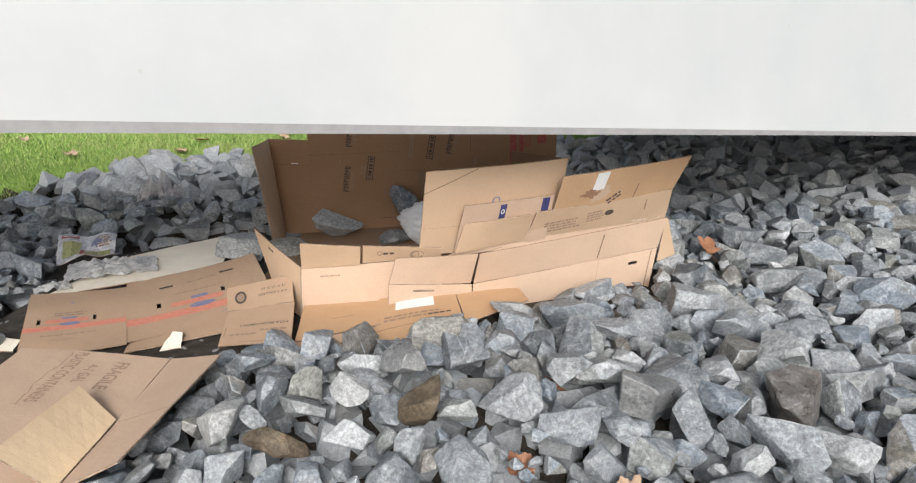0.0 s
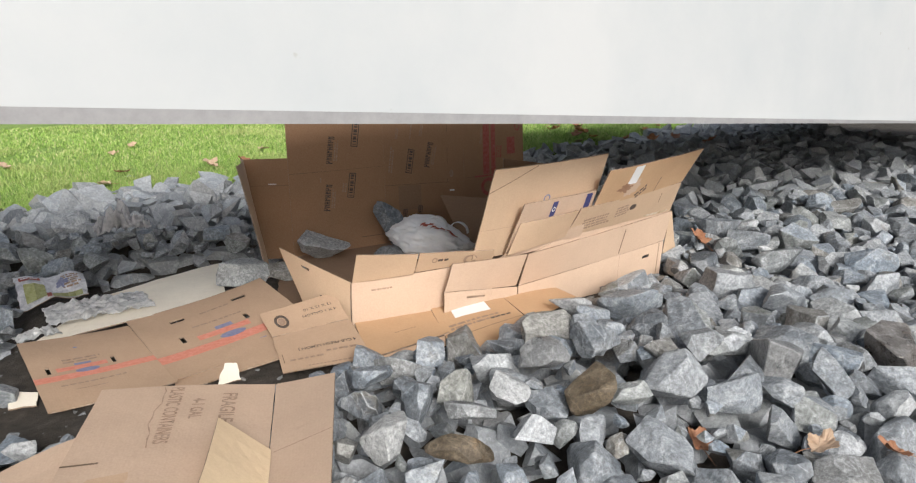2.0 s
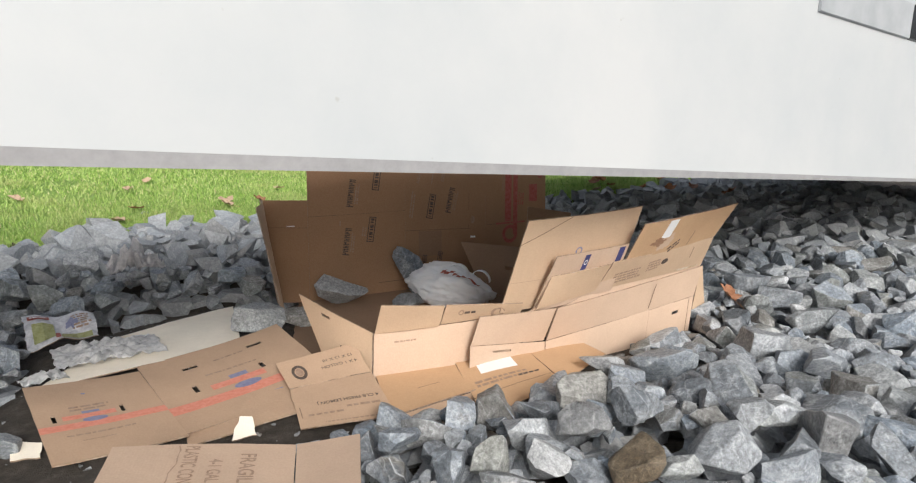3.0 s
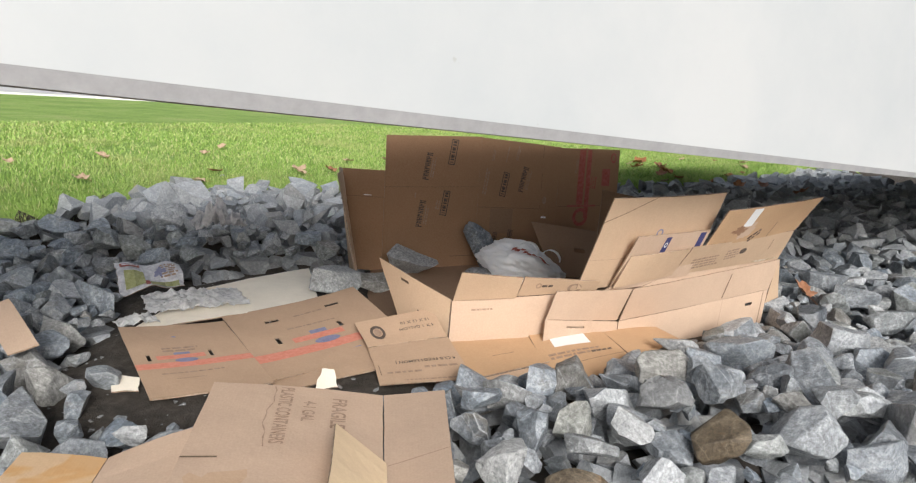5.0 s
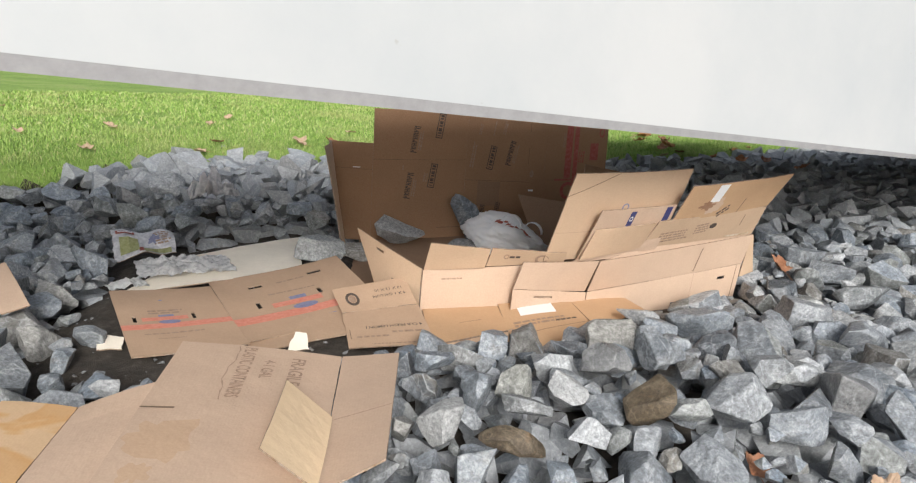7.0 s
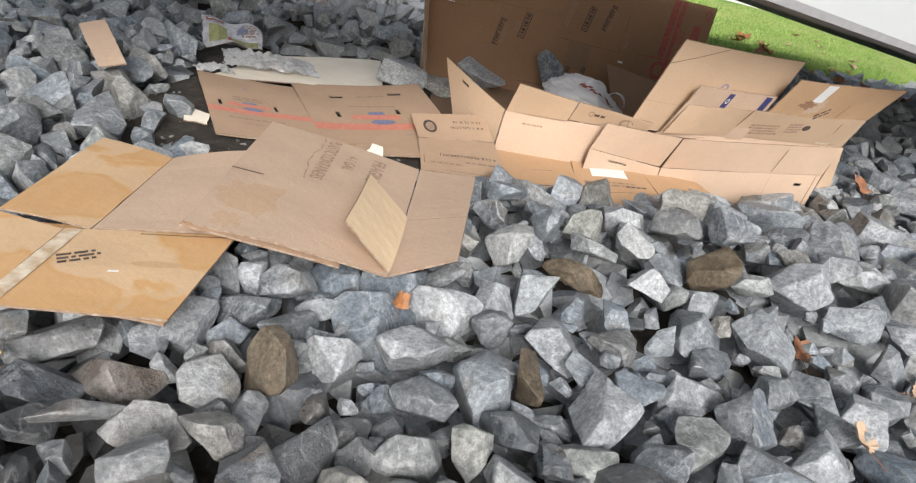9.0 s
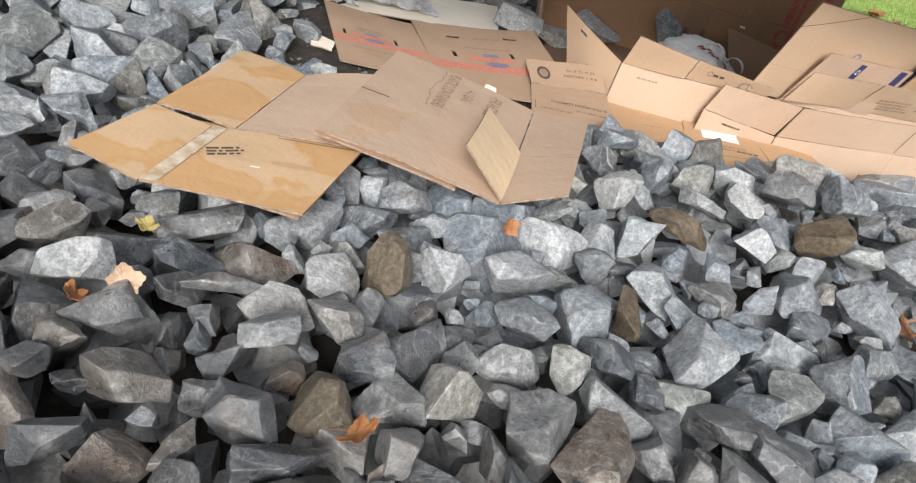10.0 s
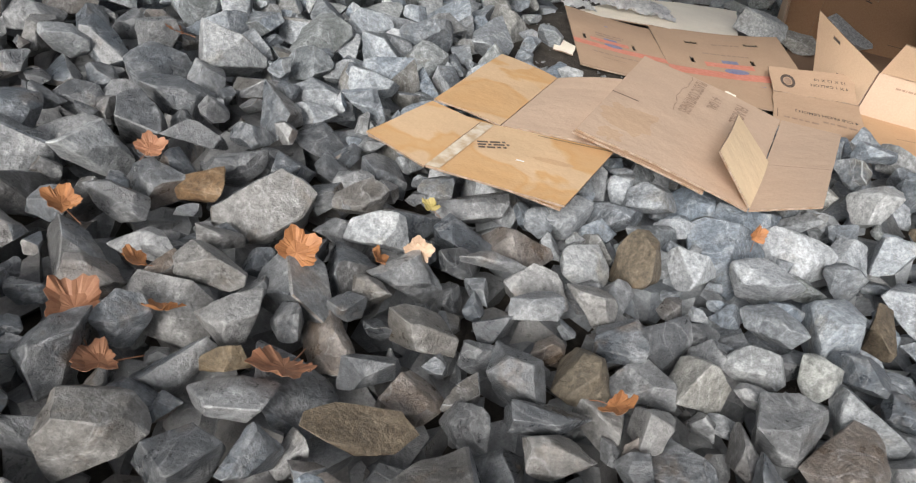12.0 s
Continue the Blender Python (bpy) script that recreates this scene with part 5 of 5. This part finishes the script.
# stones inside the shelter and at its side
for args in ((-0.72, 4.13, 0.09, 0.36, 0.22, 0.20, 0.2, "m"), (-0.31, 4.26, 0.17, 0.17, 0.12, 0.36, 0.3, "m"), (-1.15, 3.62, 0.10, 0.30, 0.22, 0.20, 0.3, "m"), (-0.93, 3.80, 0.06, 0.24, 0.12, 0.11, 0.1, "m"), (-0.36, 3.98, 0.05, 0.20, 0.14, 0.10, 0.4, "w")):
    boulder(*args)

# fallen leaves settle on the stones
for x, y, size, turn, tilt, tone in ((-1.71, 0.67, 0.075, 20, 35, 0), (-2.09, 0.51, 0.06, 80, 20, 0), (-1.91, 0.50, 0.05, 130, 25, 0), (-1.79, 0.44, 0.06, 200, 30, 0), (-1.88, 0.35, 0.085, 60, 25, 1), (-1.79, 0.31, 0.075, 150, 15, 1), (-1.57, 0.45, 0.095, 185, 20, 1), (-1.10, 0.70, 0.06, 250, 30, 0), (-1.55, 0.84, 0.055, 10, 60, 2), (-1.60, 0.79, 0.045, 110, 35, 0), (-1.61, 1.02, 0.04, 60, 10, 3), (-2.14, 0.76, 0.06, 10, 20, 1), (-0.95, 1.42, 0.045, 30, 60, 0), (-2.48, 1.02, 0.06, 70, 20, 1), (-2.51, 1.23, 0.06, 140, 20, 1)):
    leaf(x, y, float(top[int((y - Y0) / STEP), int((x - X0) / STEP)]) + 0.012, size, turn, tilt, tone)
for x, y, size, turn, tilt, tone in ((-0.10, 1.24, 0.07, 120, 30, 2), (0.12, 1.29, 0.08, 40, 25, 2), (0.32, 2.05, 0.09, 100, 30, 1), (0.17, 1.70, 0.08, 10, 30, 1), (1.29, 3.54, 0.12, 20, 30, 1), (0.42, 1.55, 0.08, 250, 20, 2), (0.62, 1.50, 0.08, 80, 20, 1)):
    leaf(x, y, float(top[int((y - Y0) / STEP), int((x - X0) / STEP)]) + 0.015, size, turn, tilt, tone)
rl = random.Random(12)
for k in range(46):
    x = rl.uniform(-5.5, 5.5)
    y = lawn_edge(x) + rl.uniform(-0.2, 4.5) * rl.random()
    leaf(x, y, floor_z(x, y) + 0.03, rl.uniform(0.06, 0.12), rl.uniform(0, 360), rl.uniform(0, 25), rl.choice((1, 2, 2)))
for k in range(12):
    x, y = rl.uniform(1.7, 3.4), rl.uniform(6.6, 8.6)
    leaf(x, y, max(floor_z(x, y), float(top[int((y - Y0) / STEP), int((x - X0) / STEP)])) + 0.03, rl.uniform(0.09, 0.16), rl.uniform(0, 360), rl.uniform(0, 25), rl.choice((0, 0, 1)))

# the bed runs on to both sides and behind
rw = random.Random(33)
for y in np.arange(-3.0, 9.0, 0.15):
    for x in np.arange(-6.5, 7.5, 0.15):
        px, py = x + rw.uniform(-0.06, 0.06), y + rw.uniform(-0.06, 0.06)
        if py > lawn_edge(px) - 0.1 or (visible(px, py) and py > -0.55):
            continue
        d = rw.uniform(0.12, 0.2)
        m = Matrix.Translation((px, py, surf(px, py) - 0.075)) @ Euler((rw.gauss(0, 0.25), rw.gauss(0, 0.25), rw.uniform(0, 6.28))).to_matrix().to_4x4() @ Matrix.Diagonal((d * 1.15, d, d * rw.uniform(0.7, 0.95), 1))
        placed.append((px, py, -1.0, m, damp(px, py), ""))

# the stones nearest the path are parts of the bed; the rest one mass
near_score = [(0 if s else 1) * 10 + min(math.hypot(x + 0.9, y - 1.3) * (1.0 if z > surf(x, y) - 0.10 else 9.0), 9) for x, y, z, m, w, s in placed]
order = sorted(range(len(placed)), key=lambda k: near_score[k])
solo = set(order[:300])
acc = {False: [[], [], 0], True: [[], [], 0]}
for k, (x, y, z, m, w, s) in enumerate(placed):
    if k in solo:
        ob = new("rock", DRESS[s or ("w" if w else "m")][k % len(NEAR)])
        ob.parent = bed
        ob.matrix_parent_inverse = bed.matrix_world.inverted()
        ob.matrix_basis = m
    else:
        v, f = (NEAR_A if y < 4.4 and z > surf(x, y) - 0.10 else FAR_A)[k % 16]
        mm = np.array(m)
        a = acc[w]
        a[0].append(v @ mm[:3, :3].T + mm[:3, 3])
        a[1].append(f + a[2])
        a[2] += len(v)
for w in (False, True):
    me = bpy.data.meshes.new("rock_mass")
    me.from_pydata(np.concatenate(acc[w][0]).tolist(), [], np.concatenate(acc[w][1]).tolist())
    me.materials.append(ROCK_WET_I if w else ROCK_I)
    me.polygons.foreach_set("use_smooth", [True] * len(me.polygons))
    me.set_sharp_from_angle(angle=radians(26))
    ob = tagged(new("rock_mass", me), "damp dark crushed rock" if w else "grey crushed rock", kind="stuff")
    ob.parent = bed
    ob.matrix_parent_inverse = bed.matrix_world.inverted()

# crumbs of stone and bark on the bare soil
rc = random.Random(21)
cv, cf, cn = [], [], 0
for _ in range(900):
    x, y = rc.uniform(-2.4, 1.1), rc.uniform(2.2, 4.6)
    if bare(x, y) < -0.02:
        continue
    v, f = FAR_A[rc.randrange(16)]
    d = 0.006 + 0.016 * rc.random() ** 3
    cv.append(v * d * np.array([rc.uniform(0.8, 1.6), 1.0, 0.6]) + np.array([x, y, floor_z(x, y) + d * 0.2]))
    cf.append(f + cn)
    cn += len(v)
me = bpy.data.meshes.new("soil_crumbs")
me.from_pydata(np.concatenate(cv).tolist(), [], np.concatenate(cf).tolist())
me.materials.append(ROCK_WET_I)
tagged(new("soil_crumbs", me), "small stone crumbs on the dark soil", "gravel", kind="stuff")

# ---------------------------------------------------------------- grass
rng2 = random.Random(3)
gvx, gfc = [], []
for _ in range(230000):
    t = rng2.random() ** 1.7
    x = rng2.uniform(-7.5, 6.5)
    e = lawn_edge(x)
    y = e - 0.12 + t * 7.0 + 0.1 * rng2.random()
    if not (-0.9 - 0.8 * y < x < 0.2 + 0.62 * y):
        continue
    z = floor_z(x, y)
    if noise.noise((x * 1.1, y * 1.1, 8)) < -0.35 and rng2.random() < 0.7:
        continue
    h = rng2.uniform(0.014, 0.042)
    a = rng2.uniform(0, 6.28)
    w = 0.003 + 0.0018 * (y - e)
    lx, ly = rng2.gauss(0, 0.5) * h, rng2.gauss(0, 0.5) * h
    k = len(gvx)
    gvx += [(x - w * math.cos(a), y - w * math.sin(a), z - 0.005), (x + w * math.cos(a), y + w * math.sin(a), z - 0.005), (x + lx, y + ly, z + h)]
    gfc.append((k, k + 1, k + 2))
me = bpy.data.meshes.new("grass")
me.from_pydata(gvx, [], gfc)
me.materials.append(BLADE)
tagged(new("grass", me), "short bright green grass blades", "grass", kind="stuff")
